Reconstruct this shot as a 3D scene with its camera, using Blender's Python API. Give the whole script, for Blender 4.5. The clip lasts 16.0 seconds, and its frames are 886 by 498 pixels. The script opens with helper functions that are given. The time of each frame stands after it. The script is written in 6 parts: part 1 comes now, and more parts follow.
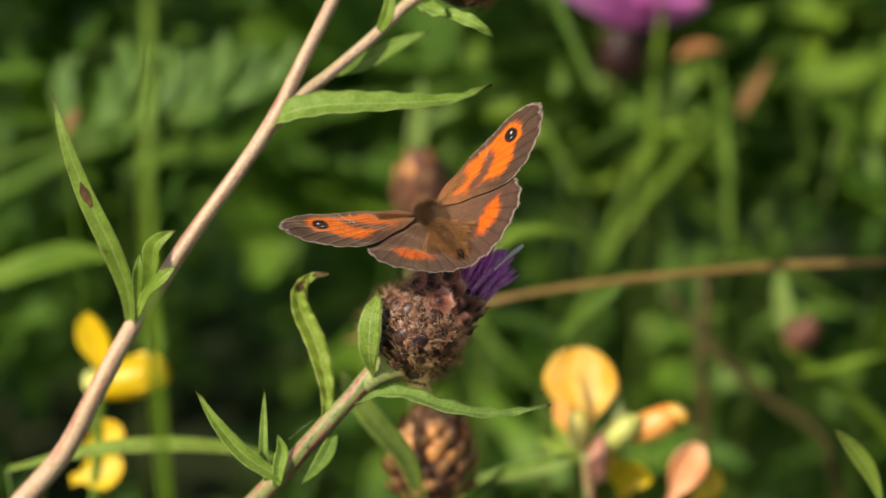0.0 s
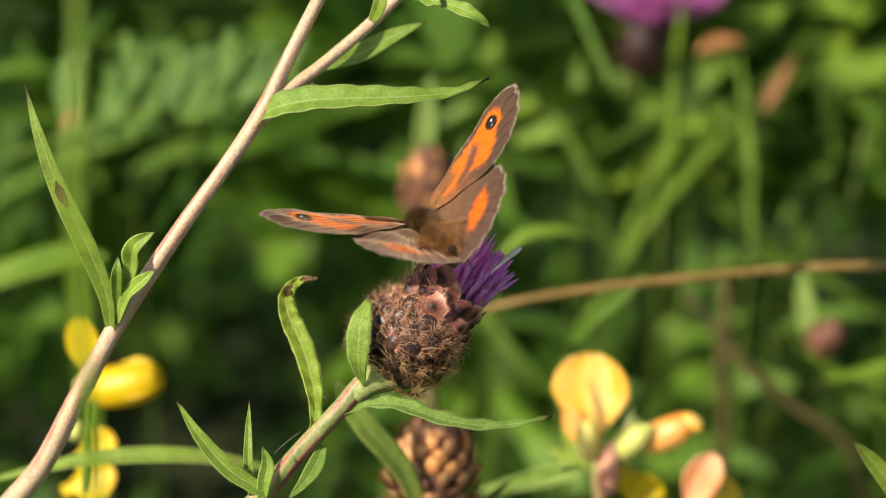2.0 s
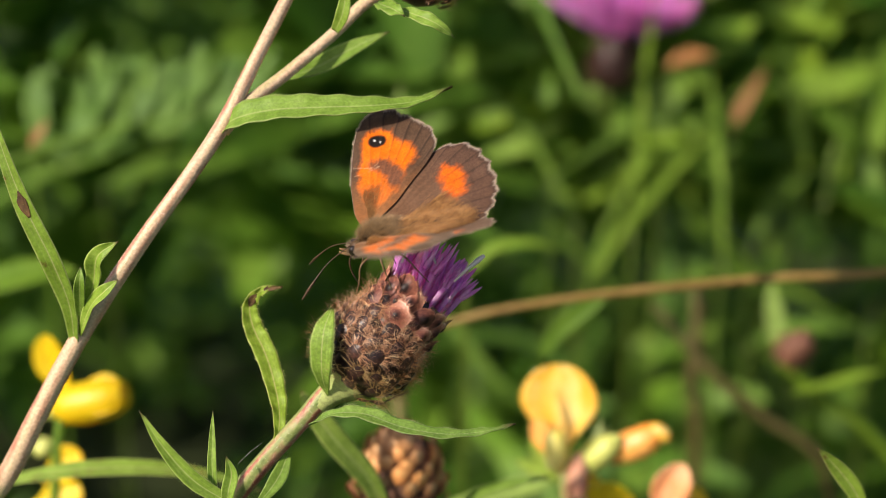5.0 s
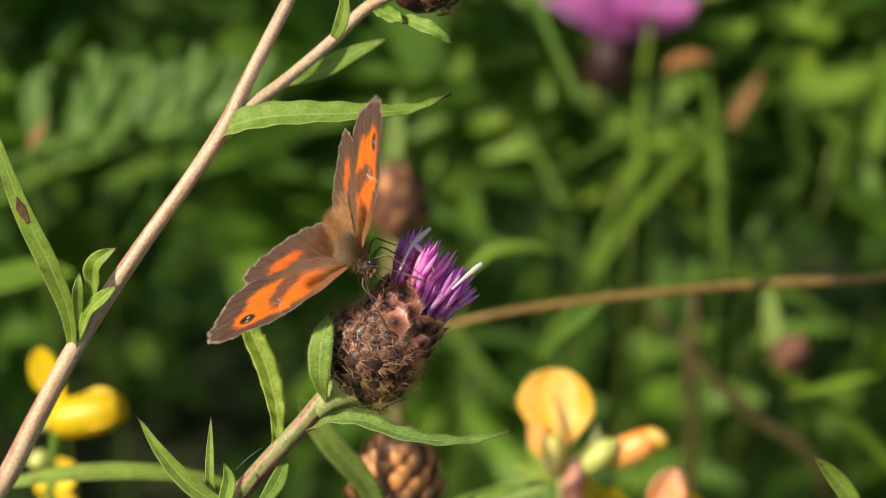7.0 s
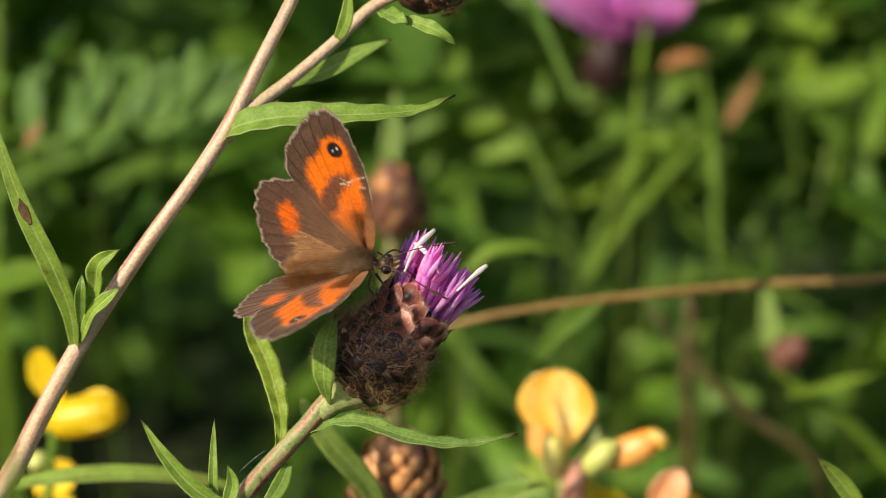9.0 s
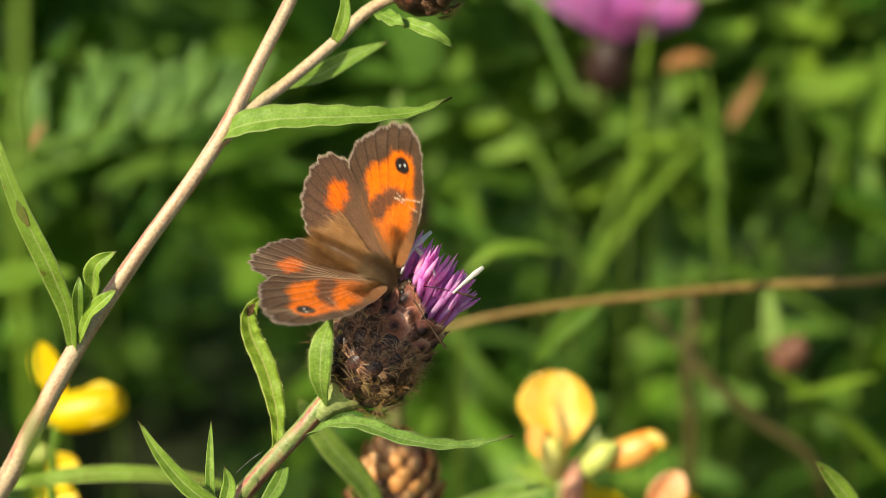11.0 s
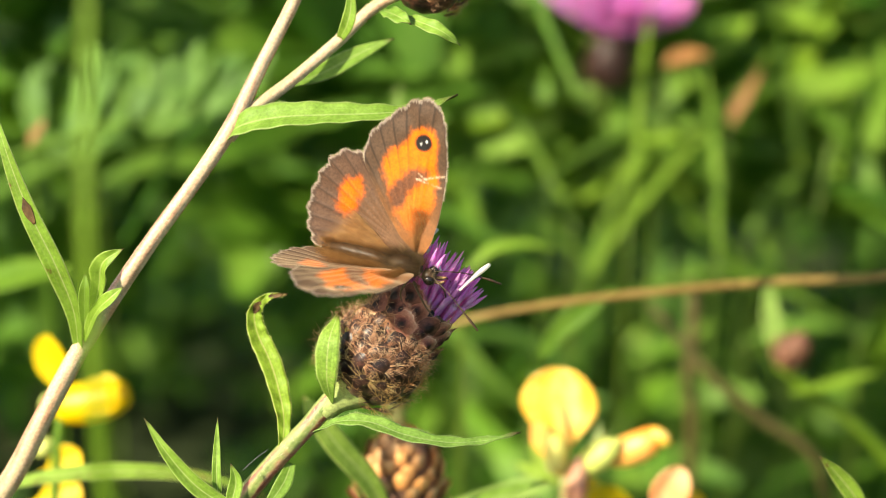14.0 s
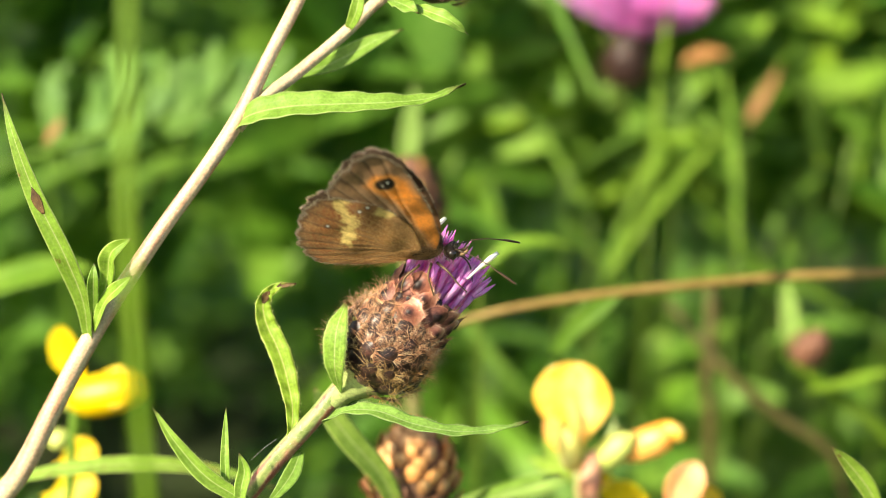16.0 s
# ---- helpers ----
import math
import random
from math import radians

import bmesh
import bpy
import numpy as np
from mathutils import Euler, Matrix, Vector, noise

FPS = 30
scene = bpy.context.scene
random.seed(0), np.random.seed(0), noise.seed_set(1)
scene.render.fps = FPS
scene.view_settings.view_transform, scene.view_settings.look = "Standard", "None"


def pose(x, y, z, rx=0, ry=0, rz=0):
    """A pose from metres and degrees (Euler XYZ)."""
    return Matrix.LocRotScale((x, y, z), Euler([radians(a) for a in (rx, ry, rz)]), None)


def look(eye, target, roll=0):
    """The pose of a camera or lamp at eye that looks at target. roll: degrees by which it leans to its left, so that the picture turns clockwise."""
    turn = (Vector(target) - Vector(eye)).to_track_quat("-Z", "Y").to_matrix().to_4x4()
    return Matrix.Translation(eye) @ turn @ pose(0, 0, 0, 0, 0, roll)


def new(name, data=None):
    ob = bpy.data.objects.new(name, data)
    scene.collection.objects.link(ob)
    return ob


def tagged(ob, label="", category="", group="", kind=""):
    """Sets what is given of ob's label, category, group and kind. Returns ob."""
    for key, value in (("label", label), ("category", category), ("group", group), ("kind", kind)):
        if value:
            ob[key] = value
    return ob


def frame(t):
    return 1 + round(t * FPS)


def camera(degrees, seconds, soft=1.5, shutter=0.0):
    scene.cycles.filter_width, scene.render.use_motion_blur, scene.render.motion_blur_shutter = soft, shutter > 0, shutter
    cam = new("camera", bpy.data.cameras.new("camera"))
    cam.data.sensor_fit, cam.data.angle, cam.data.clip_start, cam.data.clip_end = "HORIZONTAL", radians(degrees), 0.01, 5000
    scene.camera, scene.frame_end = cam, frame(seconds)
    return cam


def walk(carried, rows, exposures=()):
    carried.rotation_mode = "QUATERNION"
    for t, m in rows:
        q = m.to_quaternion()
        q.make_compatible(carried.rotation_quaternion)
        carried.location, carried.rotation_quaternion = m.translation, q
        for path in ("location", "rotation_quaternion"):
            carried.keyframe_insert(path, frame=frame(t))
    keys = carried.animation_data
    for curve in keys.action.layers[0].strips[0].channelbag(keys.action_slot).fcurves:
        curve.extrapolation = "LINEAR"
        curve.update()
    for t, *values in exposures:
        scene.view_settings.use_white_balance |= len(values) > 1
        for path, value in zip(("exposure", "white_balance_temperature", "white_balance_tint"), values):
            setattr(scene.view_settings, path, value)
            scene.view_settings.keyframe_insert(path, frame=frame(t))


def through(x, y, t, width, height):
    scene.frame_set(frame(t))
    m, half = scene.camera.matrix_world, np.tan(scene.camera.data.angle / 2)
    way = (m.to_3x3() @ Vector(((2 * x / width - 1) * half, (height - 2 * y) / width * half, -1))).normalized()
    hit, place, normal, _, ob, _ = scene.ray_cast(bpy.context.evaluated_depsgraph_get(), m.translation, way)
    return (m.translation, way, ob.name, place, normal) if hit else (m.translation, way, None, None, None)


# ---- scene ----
SECONDS = 16.0
MM = 0.001
FOCUS = 225.08
# the camera's resting pose: 0.56 m above the ground, tilted 25 degrees down over the meadow
BASE = pose(0, 0, 0.56, 65, 0, 0)


def at(u, v, w):
    """A place in the meadow: millimetres to the right, up and away from the knapweed head's plane, along the tilted line of sight."""
    return BASE @ Vector((u * MM, v * MM, -(FOCUS + w) * MM))


# ---- camera ----
cam = camera(30.0, SECONDS, soft=0.8)
cam.data.dof.use_dof = True
cam.data.dof.focus_distance = 0.2208
cam.data.dof.aperture_fstop = 12.2
CAMERA_ROWS = [
    (0, -7.111, -0.39, 12, -0.504, -0.284, 0.034),
    (0.2, -7.111, -0.39, 12, -0.504, -0.284, 0.034),
    (0.3, -2.28, 0.5, -0.55, -0.665, 0.972, 0),
    (0.5, -2.28, 0.5, -0.55, -0.665, 0.972, 0),
    (1, -2.1, 1.25, -0.04, -0.743, 0.914, 0.061),
    (1.5, -1.43, -0.07, -0.55, -0.654, 0.939, -0.026),
    (2, -1.93, -0.03, -0.47, -0.537, 0.833, 0.038),
    (2.5, -0.71, -0.51, -0.1, -0.29, 1.138, -0.109),
    (3, -0.52, -0.51, -0.71, -0.148, 1.009, -0.064),
    (3.5, -0.43, -1.48, -0.1, 0.076, 0.116, -0.305),
    (6, 0.54, -1.59, -0.55, 0.245, 0.125, -0.185),
    (6.5, 0.23, -1.07, -0.19, 0.32, 0.033, -0.172),
    (7, -0, -0, -0, 0, -0, -0),
    (7.5, -0.31, -0.53, 0.21, 0.193, -0.014, -0.114),
    (8, -0.3, -1.01, -0.86, 0.268, -0.063, -0.127),
    (8.5, 0.21, -1.01, -0.17, 0.279, 0.018, -0.278),
    (9, -2.09, 0.49, -0.68, -0.066, -0.391, 0.016),
    (11.5, -0.28, 1.01, -0.19, -0.153, -0.067, 0.074),
    (12, -2.01, 1.39, -0.33, -0.339, -0.294, 0.07),
    (12.5, -2.44, 1.89, 0.12, -0.426, -0.39, 0.081),
    (13, -2.42, 1.12, -0.25, -0.28, -0.319, -0.018),
    (13.5, -2.17, 1.84, -0.35, -0.397, -0.245, 0.059),
    (14, -2.08, 1.04, -0.26, -0.23, -0.293, 0.014),
    (14.5, -2.41, 0.4, -0.46, -0.137, -0.309, -0.044),
    (15, -1.82, -0.58, 0.07, -0.022, -0.067, -0.143),
    (15.5, -0.64, -0.51, -0.7, -0.231, 0.591, -0.147),
    (16, 0.53, -1.81, -0.64, 0.118, 0.659, -0.12),
]
EXPOSURES = [(0, 0.08, 6650, 15), (0.6, 0.2, 6650, 15), (1.2, 0.35, 6650, 15), (3, 0.47, 6650, 15), (3.7, 0.55, 6650, 15), (5.8, 0.2, 6650, 16), (9.2, 0.2, 6650, 15), (11.3, 0.48, 7000, 3), (12.5, 0.73, 7000, 3), (14, 1.03, 7000, 2), (16, 1.25, 7000, 1)]
walk(cam, [(t, BASE @ pose(x * MM, y * MM, z * MM, rx, ry, rz)) for t, x, y, z, rx, ry, rz in CAMERA_ROWS], EXPOSURES)

# ---- light ----
SUN_FROM = Vector((-0.66, -0.44, 0.61)).normalized()
world = bpy.data.worlds.new("sky")
scene.world = world
world.use_nodes = True
wn = world.node_tree.nodes
sky = wn.new("ShaderNodeTexSky")
sky.sky_type = "NISHITA"
sky.sun_disc = False
sky.sun_elevation = math.asin(SUN_FROM.z)
sky.sun_rotation = math.atan2(SUN_FROM.x, SUN_FROM.y)
sky.air_density, sky.dust_density = 1.0, 2.0
wn["Background"].inputs["Strength"].default_value = 0.11
world.node_tree.links.new(sky.outputs[0], wn["Background"].inputs["Color"])
sun_data = bpy.data.lights.new("sun", "SUN")
sun_data.energy, sun_data.angle, sun_data.color = 4.6, radians(0.6), (1.0, 0.92, 0.78)
sun = new("sun", sun_data)
sun.matrix_world = look(SUN_FROM * 5, (0, 0, 0))


# ---- materials ----
def shader(name):
    m = bpy.data.materials.new(name)
    m.use_nodes = True
    nt = m.node_tree
    return m, nt, nt.nodes["Principled BSDF"]


def ramp(nt, fac, stops):
    r = nt.nodes.new("ShaderNodeValToRGB")
    e = r.color_ramp.elements
    while len(e) < len(stops):
        e.new(0.5)
    for el, (p, c) in zip(e, stops):
        el.position, el.color = p, (*c, 1)
    nt.links.new(fac, r.inputs["Fac"])
    return r.outputs["Color"]


def noise_tex(nt, scale, detail=4, rough=0.6, stretch=None):
    tc = nt.nodes.new("ShaderNodeTexCoord")
    n = nt.nodes.new("ShaderNodeTexNoise")
    n.inputs["Scale"].default_value, n.inputs["Detail"].default_value, n.inputs["Roughness"].default_value = scale, detail, rough
    src = tc.outputs["Object"]
    if stretch:
        mp = nt.nodes.new("ShaderNodeMapping")
        mp.inputs["Scale"].default_value = stretch
        nt.links.new(src, mp.inputs["Vector"])
        src = mp.outputs["Vector"]
    nt.links.new(src, n.inputs["Vector"])
    return n.outputs["Fac"]


def mix_col(nt, fac, a, b, mode="MIX"):
    mx = nt.nodes.new("ShaderNodeMix")
    mx.data_type, mx.blend_type = "RGBA", mode
    for sock, val in ((mx.inputs[0], fac), (mx.inputs[6], a), (mx.inputs[7], b)):
        if isinstance(val, (int, float)):
            sock.default_value = val
        elif isinstance(val, tuple):
            sock.default_value = (*val, 1)
        else:
            nt.links.new(val, sock)
    return mx.outputs[2]


def bump(nt, bsdf, height, strength, dist):
    b = nt.nodes.new("ShaderNodeBump")
    b.inputs["Strength"].default_value, b.inputs["Distance"].default_value = strength, dist
    nt.links.new(height, b.inputs["Height"])
    nt.links.new(b.outputs["Normal"], bsdf.inputs["Normal"])


def organic(name, stops, scale=300, fine=1800, rough=0.55, trans=0.0, bump_mm=0.08, varied=0.25, island=False, spec=0.22, stretch=None, band=0.0, rib=None, speckle=0.8, through=(1.04, 1.12, 0.75)):
    """Plant tissue: a noisy ramp of colours, a finer grain, a per-object shift in tone and light shining through thin blades."""
    m, nt, b = shader(name)
    n1 = noise_tex(nt, scale, 5, 0.65, stretch)
    if band:
        bd = nt.nodes.new("ShaderNodeAttribute")
        bd.attribute_name = "band"
        mx = nt.nodes.new("ShaderNodeMix")
        mx.inputs[0].default_value = band
        nt.links.new(n1, mx.inputs[2])
        nt.links.new(bd.outputs["Fac"], mx.inputs[3])
        n1 = mx.outputs[0]
    col = ramp(nt, n1, stops)
    if rib:
        ac = nt.nodes.new("ShaderNodeAttribute")
        ac.attribute_name = "across"
        line = ramp(nt, ac.outputs["Fac"], [(0.0, (1, 1, 1)), (0.09, (0.1, 0.1, 0.1)), (0.2, (0, 0, 0)), (0.38, (0, 0, 0)), (0.46, (0.15, 0.15, 0.15)), (0.54, (0, 0, 0)), (0.86, (0, 0, 0)), (1.0, (0.75, 0.75, 0.75))])
        col = mix_col(nt, line, col, rib)
        al = nt.nodes.new("ShaderNodeAttribute")
        al.attribute_name = "along"
        col = mix_col(nt, ramp(nt, al.outputs["Fac"], [(0.9, (0, 0, 0)), (0.98, (0.9, 0.9, 0.9))]), col, (0.10, 0.05, 0.03))
    n2 = noise_tex(nt, fine, 3, 0.6, stretch)
    grain = ramp(nt, n2, [(0.3, (0.62, 0.62, 0.62)), (0.7, (1.2, 1.2, 1.2))])
    col = mix_col(nt, speckle, col, grain, "MULTIPLY")
    if island:
        rnd = nt.nodes.new("ShaderNodeNewGeometry").outputs["Random Per Island"]
    else:
        rnd = nt.nodes.new("ShaderNodeObjectInfo").outputs["Random"]
    tone = ramp(nt, rnd, [(0.0, (1 - varied, 1 - varied * 0.8, 1 - varied)), (0.5, (1, 1, 1)), (1.0, (1 + varied * 0.8, 1 + varied * 0.5, 1 - varied * 0.4))])
    col = mix_col(nt, 1.0, col, tone, "MULTIPLY")
    nt.links.new(col, b.inputs["Base Color"])
    b.inputs["Roughness"].default_value = rough
    b.inputs["Specular IOR Level"].default_value = spec
    bump(nt, b, n2, 0.5, bump_mm * MM)
    if trans > 0:
        tr = nt.nodes.new("ShaderNodeBsdfTranslucent")
        warm = mix_col(nt, 1.0, col, through, "MULTIPLY")
        nt.links.new(warm, tr.inputs["Color"])
        ms = nt.nodes.new("ShaderNodeMixShader")
        ms.inputs[0].default_value = trans
        nt.links.new(b.outputs[0], ms.inputs[1])
        nt.links.new(tr.outputs[0], ms.inputs[2])
        nt.links.new(ms.outputs[0], nt.nodes["Material Output"].inputs["Surface"])
    return m


LEAF = organic("knapweed_leaf", [(0.30, (0.17, 0.29, 0.028)), (0.5, (0.25, 0.40, 0.05)), (0.72, (0.32, 0.47, 0.08))], 420, 2600, 0.5, 0.3, 0.15, rib=(0.46, 0.54, 0.19), speckle=0.55, spec=0.3)
LEAF_DULL = organic("dull_hairy_leaf", [(0.30, (0.13, 0.235, 0.035)), (0.5, (0.195, 0.33, 0.055)), (0.72, (0.26, 0.40, 0.08))], 420, 2600, 0.55, 0.25, 0.18, rib=(0.34, 0.42, 0.17), speckle=0.7, spec=0.25)
LEAF_SPOT = organic("blotched_leaf", [(0.30, (0.17, 0.085, 0.026)), (0.37, (0.185, 0.29, 0.028)), (0.6, (0.265, 0.41, 0.05))], 260, 2200, 0.5, 0.28, 0.15, rib=(0.44, 0.46, 0.19), speckle=0.6)
PALE_LEAF = organic("pale_leaf", [(0.3, (0.202, 0.33, 0.049)), (0.7, (0.331, 0.46, 0.098))], 300, 2000, 0.55, 0.3, 0.08, rib=(0.42, 0.5, 0.2))
STEM = organic("pink_stem", [(0.34, (0.45, 0.17, 0.11)), (0.43, (0.60, 0.36, 0.22)), (0.52, (0.72, 0.52, 0.33)), (0.66, (0.56, 0.45, 0.22))], 420, 2400, 0.4, 0, 0.25, 0.06, spec=0.45, band=0.72)
STEM_GREEN = organic("ribbed_green_stem", [(0.38, (0.40, 0.12, 0.09)), (0.46, (0.42, 0.25, 0.13)), (0.53, (0.30, 0.31, 0.11)), (0.64, (0.17, 0.24, 0.055))], 420, 2000, 0.45, 0, 0.25, 0.06, band=0.6, spec=0.4)
BRACT_DARK = organic("dark_bract", [(0.35, (0.010, 0.006, 0.006)), (0.52, (0.04, 0.018, 0.015)), (0.70, (0.15, 0.06, 0.042))], 700, 4000, 0.34, 0, 0.06, 0.3, spec=0.35)
FRINGE = organic("tan_fringe", [(0.34, (0.12, 0.045, 0.025)), (0.48, (0.44, 0.20, 0.105)), (0.60, (0.86, 0.60, 0.38))], 900, 4000, 0.45, 0, 0.03, 0.3)
BRACT_UPPER = organic("papery_upper_bract", [(0.10, (0.02, 0.01, 0.01)), (0.24, (0.14, 0.05, 0.04)), (0.38, (0.34, 0.125, 0.085)), (0.52, (0.52, 0.25, 0.18)), (0.70, (0.86, 0.68, 0.55))], 500, 3000, 0.45, 0.1, 0.05, 0.2, band=0.72)
FRINGE_PALE = organic("pale_straw_fringe", [(0.38, (0.20, 0.10, 0.04)), (0.55, (0.44, 0.28, 0.12)), (0.7, (0.62, 0.50, 0.26))], 500, 4000, 0.45, 0.1, 0.03, 0.25)
FLORET = organic("purple_floret", [(0.3, (0.80, 0.24, 0.85)), (0.52, (0.89, 0.47, 0.93)), (0.72, (0.96, 0.82, 0.97))], 500, 3000, 0.42, 0.6, 0.05, 0.2, speckle=0.3, through=(1.2, 1.0, 0.95))
PINK = organic("pink_floret", [(0.3, (0.90, 0.36, 0.86)), (0.7, (0.97, 0.58, 0.94))], 200, 1500, 0.5, 0.55, 0.05, 0.15, speckle=0.3, through=(1.1, 1.0, 1.1))
WHITE = organic("white_anther", [(0.3, (0.86, 0.82, 0.76)), (0.7, (0.92, 0.90, 0.87))], 900, 3000, 0.5, 0.4, 0.03, 0.05, speckle=0.3, through=(1.05, 1.0, 0.95))
ORANGE_PETAL = organic("orange_yellow_petal", [(0.35, (0.84, 0.42, 0.03)), (0.47, (0.89, 0.52, 0.06)), (0.62, (0.94, 0.76, 0.28))], 150, 900, 0.26, 0.22, 0.08, 0.06, band=0.65, spec=0.5, speckle=0.3, through=(1.2, 1.05, 0.5))
SALMON_PETAL = organic("salmon_petal", [(0.35, (0.92, 0.33, 0.04)), (0.65, (0.95, 0.54, 0.15))], 130, 900, 0.38, 0.15, 0.08, 0.06, spec=0.5, speckle=0.3, through=(1.2, 1.05, 0.5))
PINK_PETAL = organic("pinkish_salmon_petal", [(0.35, (0.93, 0.36, 0.13)), (0.65, (0.96, 0.58, 0.32))], 130, 900, 0.38, 0.15, 0.08, 0.06, spec=0.5, speckle=0.3, through=(1.2, 1.05, 0.6))
YELLOW_PETAL = organic("yellow_petal", [(0.35, (0.78, 0.54, 0.004)), (0.65, (0.85, 0.66, 0.012))], 90, 900, 0.4, 0.3, 0.08, 0.06, spec=0.45, speckle=0.3, through=(1.2, 1.05, 0.5))
CALYX_YEL = organic("pale_yellow_keel", [(0.35, (0.88, 0.72, 0.10)), (0.65, (0.93, 0.84, 0.30))], 130, 900, 0.4, 0.08, 0.08, 0.06, spec=0.45, speckle=0.3, through=(1.2, 1.05, 0.5))
CALYX_GREEN = organic("calyx_green", [(0.35, (0.48, 0.52, 0.10)), (0.65, (0.70, 0.72, 0.22))], 130, 900, 0.45, 0.08, 0.08, 0.06, spec=0.45, speckle=0.3)
DRIED = organic("dried_head", [(0.3, (0.22, 0.07, 0.03)), (0.5, (0.52, 0.235, 0.095)), (0.72, (0.74, 0.45, 0.22))], 420, 2000, 0.5, 0, 0.1, 0.35)
DRIED_DARK = organic("dark_dried_head", [(0.3, (0.09, 0.038, 0.026)), (0.6, (0.24, 0.11, 0.07)), (0.8, (0.36, 0.19, 0.12))], 300, 2000, 0.6, 0, 0.1, 0.3)
WITHERED = organic("withered_brown", [(0.3, (0.04, 0.02, 0.01)), (0.7, (0.13, 0.075, 0.03))], 500, 2600, 0.6, 0, 0.1, 0.1)
ROSY = organic("rosy_flower_base", [(0.35, (0.55, 0.20, 0.13)), (0.65, (0.74, 0.42, 0.27))], 300, 1500, 0.5, 0.1, 0.08, 0.1)
STRAW = organic("straw", [(0.3, (0.22, 0.13, 0.035)), (0.7, (0.36, 0.24, 0.075))], 150, 1200, 0.45, 0.1, 0.06, 0.1)
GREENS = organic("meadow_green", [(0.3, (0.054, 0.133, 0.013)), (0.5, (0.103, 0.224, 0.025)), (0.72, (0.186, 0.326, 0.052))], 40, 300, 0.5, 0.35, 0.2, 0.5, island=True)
# brighter copy of the meadow green: sunshine on the leaves put into the colour
GREENS_LIT = organic("meadow_green_lit", [(0.3, (0.118, 0.235, 0.022)), (0.5, (0.185, 0.328, 0.038)), (0.72, (0.265, 0.40, 0.07))], 30, 250, 0.5, 0.35, 0.2, 0.4, island=True)
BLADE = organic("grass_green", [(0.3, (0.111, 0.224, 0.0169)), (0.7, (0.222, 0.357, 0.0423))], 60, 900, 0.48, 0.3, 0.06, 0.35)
SOIL = organic("soil_and_moss", [(0.3, (0.02, 0.028, 0.01)), (0.55, (0.04, 0.055, 0.016)), (0.8, (0.07, 0.06, 0.03))], 14, 160, 0.9, 0, 2.0, 0.0)
FUR_DARK = organic("dark_fur", [(0.3, (0.12, 0.085, 0.055)), (0.7, (0.30, 0.22, 0.145))], 900, 4000, 0.6, 0, 0.05, 0.2, island=True)
FRINGE_SCALE = organic("pale_wing_fringe", [(0.3, (0.28, 0.21, 0.15)), (0.7, (0.48, 0.39, 0.30))], 900, 4000, 0.6, 0.25, 0.02, 0.25, island=True)
FUR_GREY = organic("grey_brown_fur", [(0.3, (0.16, 0.10, 0.055)), (0.7, (0.38, 0.25, 0.14))], 900, 4000, 0.6, 0.15, 0.05, 0.35, island=True)
FUR_WING = organic("rusty_brown_hair", [(0.3, (0.30, 0.14, 0.055)), (0.7, (0.58, 0.33, 0.15))], 900, 4000, 0.6, 0.3, 0.05, 0.4, island=True)
FUR_TAN = organic("tan_fur", [(0.3, (0.30, 0.17, 0.08)), (0.7, (0.60, 0.38, 0.19))], 900, 4000, 0.6, 0.3, 0.05, 0.3, island=True)
CHITIN = organic("dark_chitin", [(0.3, (0.03, 0.018, 0.01)), (0.7, (0.12, 0.07, 0.04))], 1500, 5000, 0.4, 0, 0.03, 0.1)
LIMB = organic("tan_limb", [(0.3, (0.10, 0.06, 0.03)), (0.7, (0.22, 0.14, 0.07))], 1500, 5000, 0.45, 0, 0.03, 0.1)
EYE = organic("glossy_eye", [(0.3, (0.012, 0.008, 0.006)), (0.7, (0.03, 0.02, 0.015))], 1500, 5000, 0.15, 0, 0.02, 0.0, spec=0.6)


def wing_material():
    m, nt, b = shader("wing_scales")
    at_node = nt.nodes.new("ShaderNodeAttribute")
    at_node.attribute_name = "scales"
    n1 = noise_tex(nt, 2600, 4, 0.7)
    n2 = noise_tex(nt, 700, 4, 0.6)
    g1 = ramp(nt, n1, [(0.3, (0.66, 0.66, 0.68)), (0.7, (1.25, 1.22, 1.2))])
    g2 = ramp(nt, n2, [(0.3, (0.82, 0.82, 0.82)), (0.7, (1.15, 1.14, 1.12))])
    col = mix_col(nt, 0.75, at_node.outputs["Color"], g1, "MULTIPLY")
    col = mix_col(nt, 0.8, col, g2, "MULTIPLY")
    nt.links.new(col, b.inputs["Base Color"])
    b.inputs["Roughness"].default_value = 0.6
    b.inputs["Specular IOR Level"].default_value = 0.15
    b.inputs["Sheen Weight"].default_value = 0.6
    b.inputs["Sheen Roughness"].default_value = 0.35
    b.inputs["Sheen Tint"].default_value = (1.0, 0.72, 0.45, 1)
    bump(nt, b, n1, 0.4, 0.05 * MM)
    tr = nt.nodes.new("ShaderNodeBsdfTranslucent")
    nt.links.new(col, tr.inputs["Color"])
    ms = nt.nodes.new("ShaderNodeMixShader")
    ms.inputs[0].default_value = 0.16
    nt.links.new(b.outputs[0], ms.inputs[1])
    nt.links.new(tr.outputs[0], ms.inputs[2])
    nt.links.new(ms.outputs[0], nt.nodes["Material Output"].inputs["Surface"])
    return m


WING = wing_material()


# ---- mesh helpers ----
def thing(name, base, label, category, group="", kind=""):
    """An Empty at a thing's base, which parents its parts."""
    ob = new(name)
    ob.empty_display_size = 0.005
    ob.matrix_basis = base if isinstance(base, Matrix) else Matrix.Translation(base)
    return tagged(ob, label, category, group, kind)


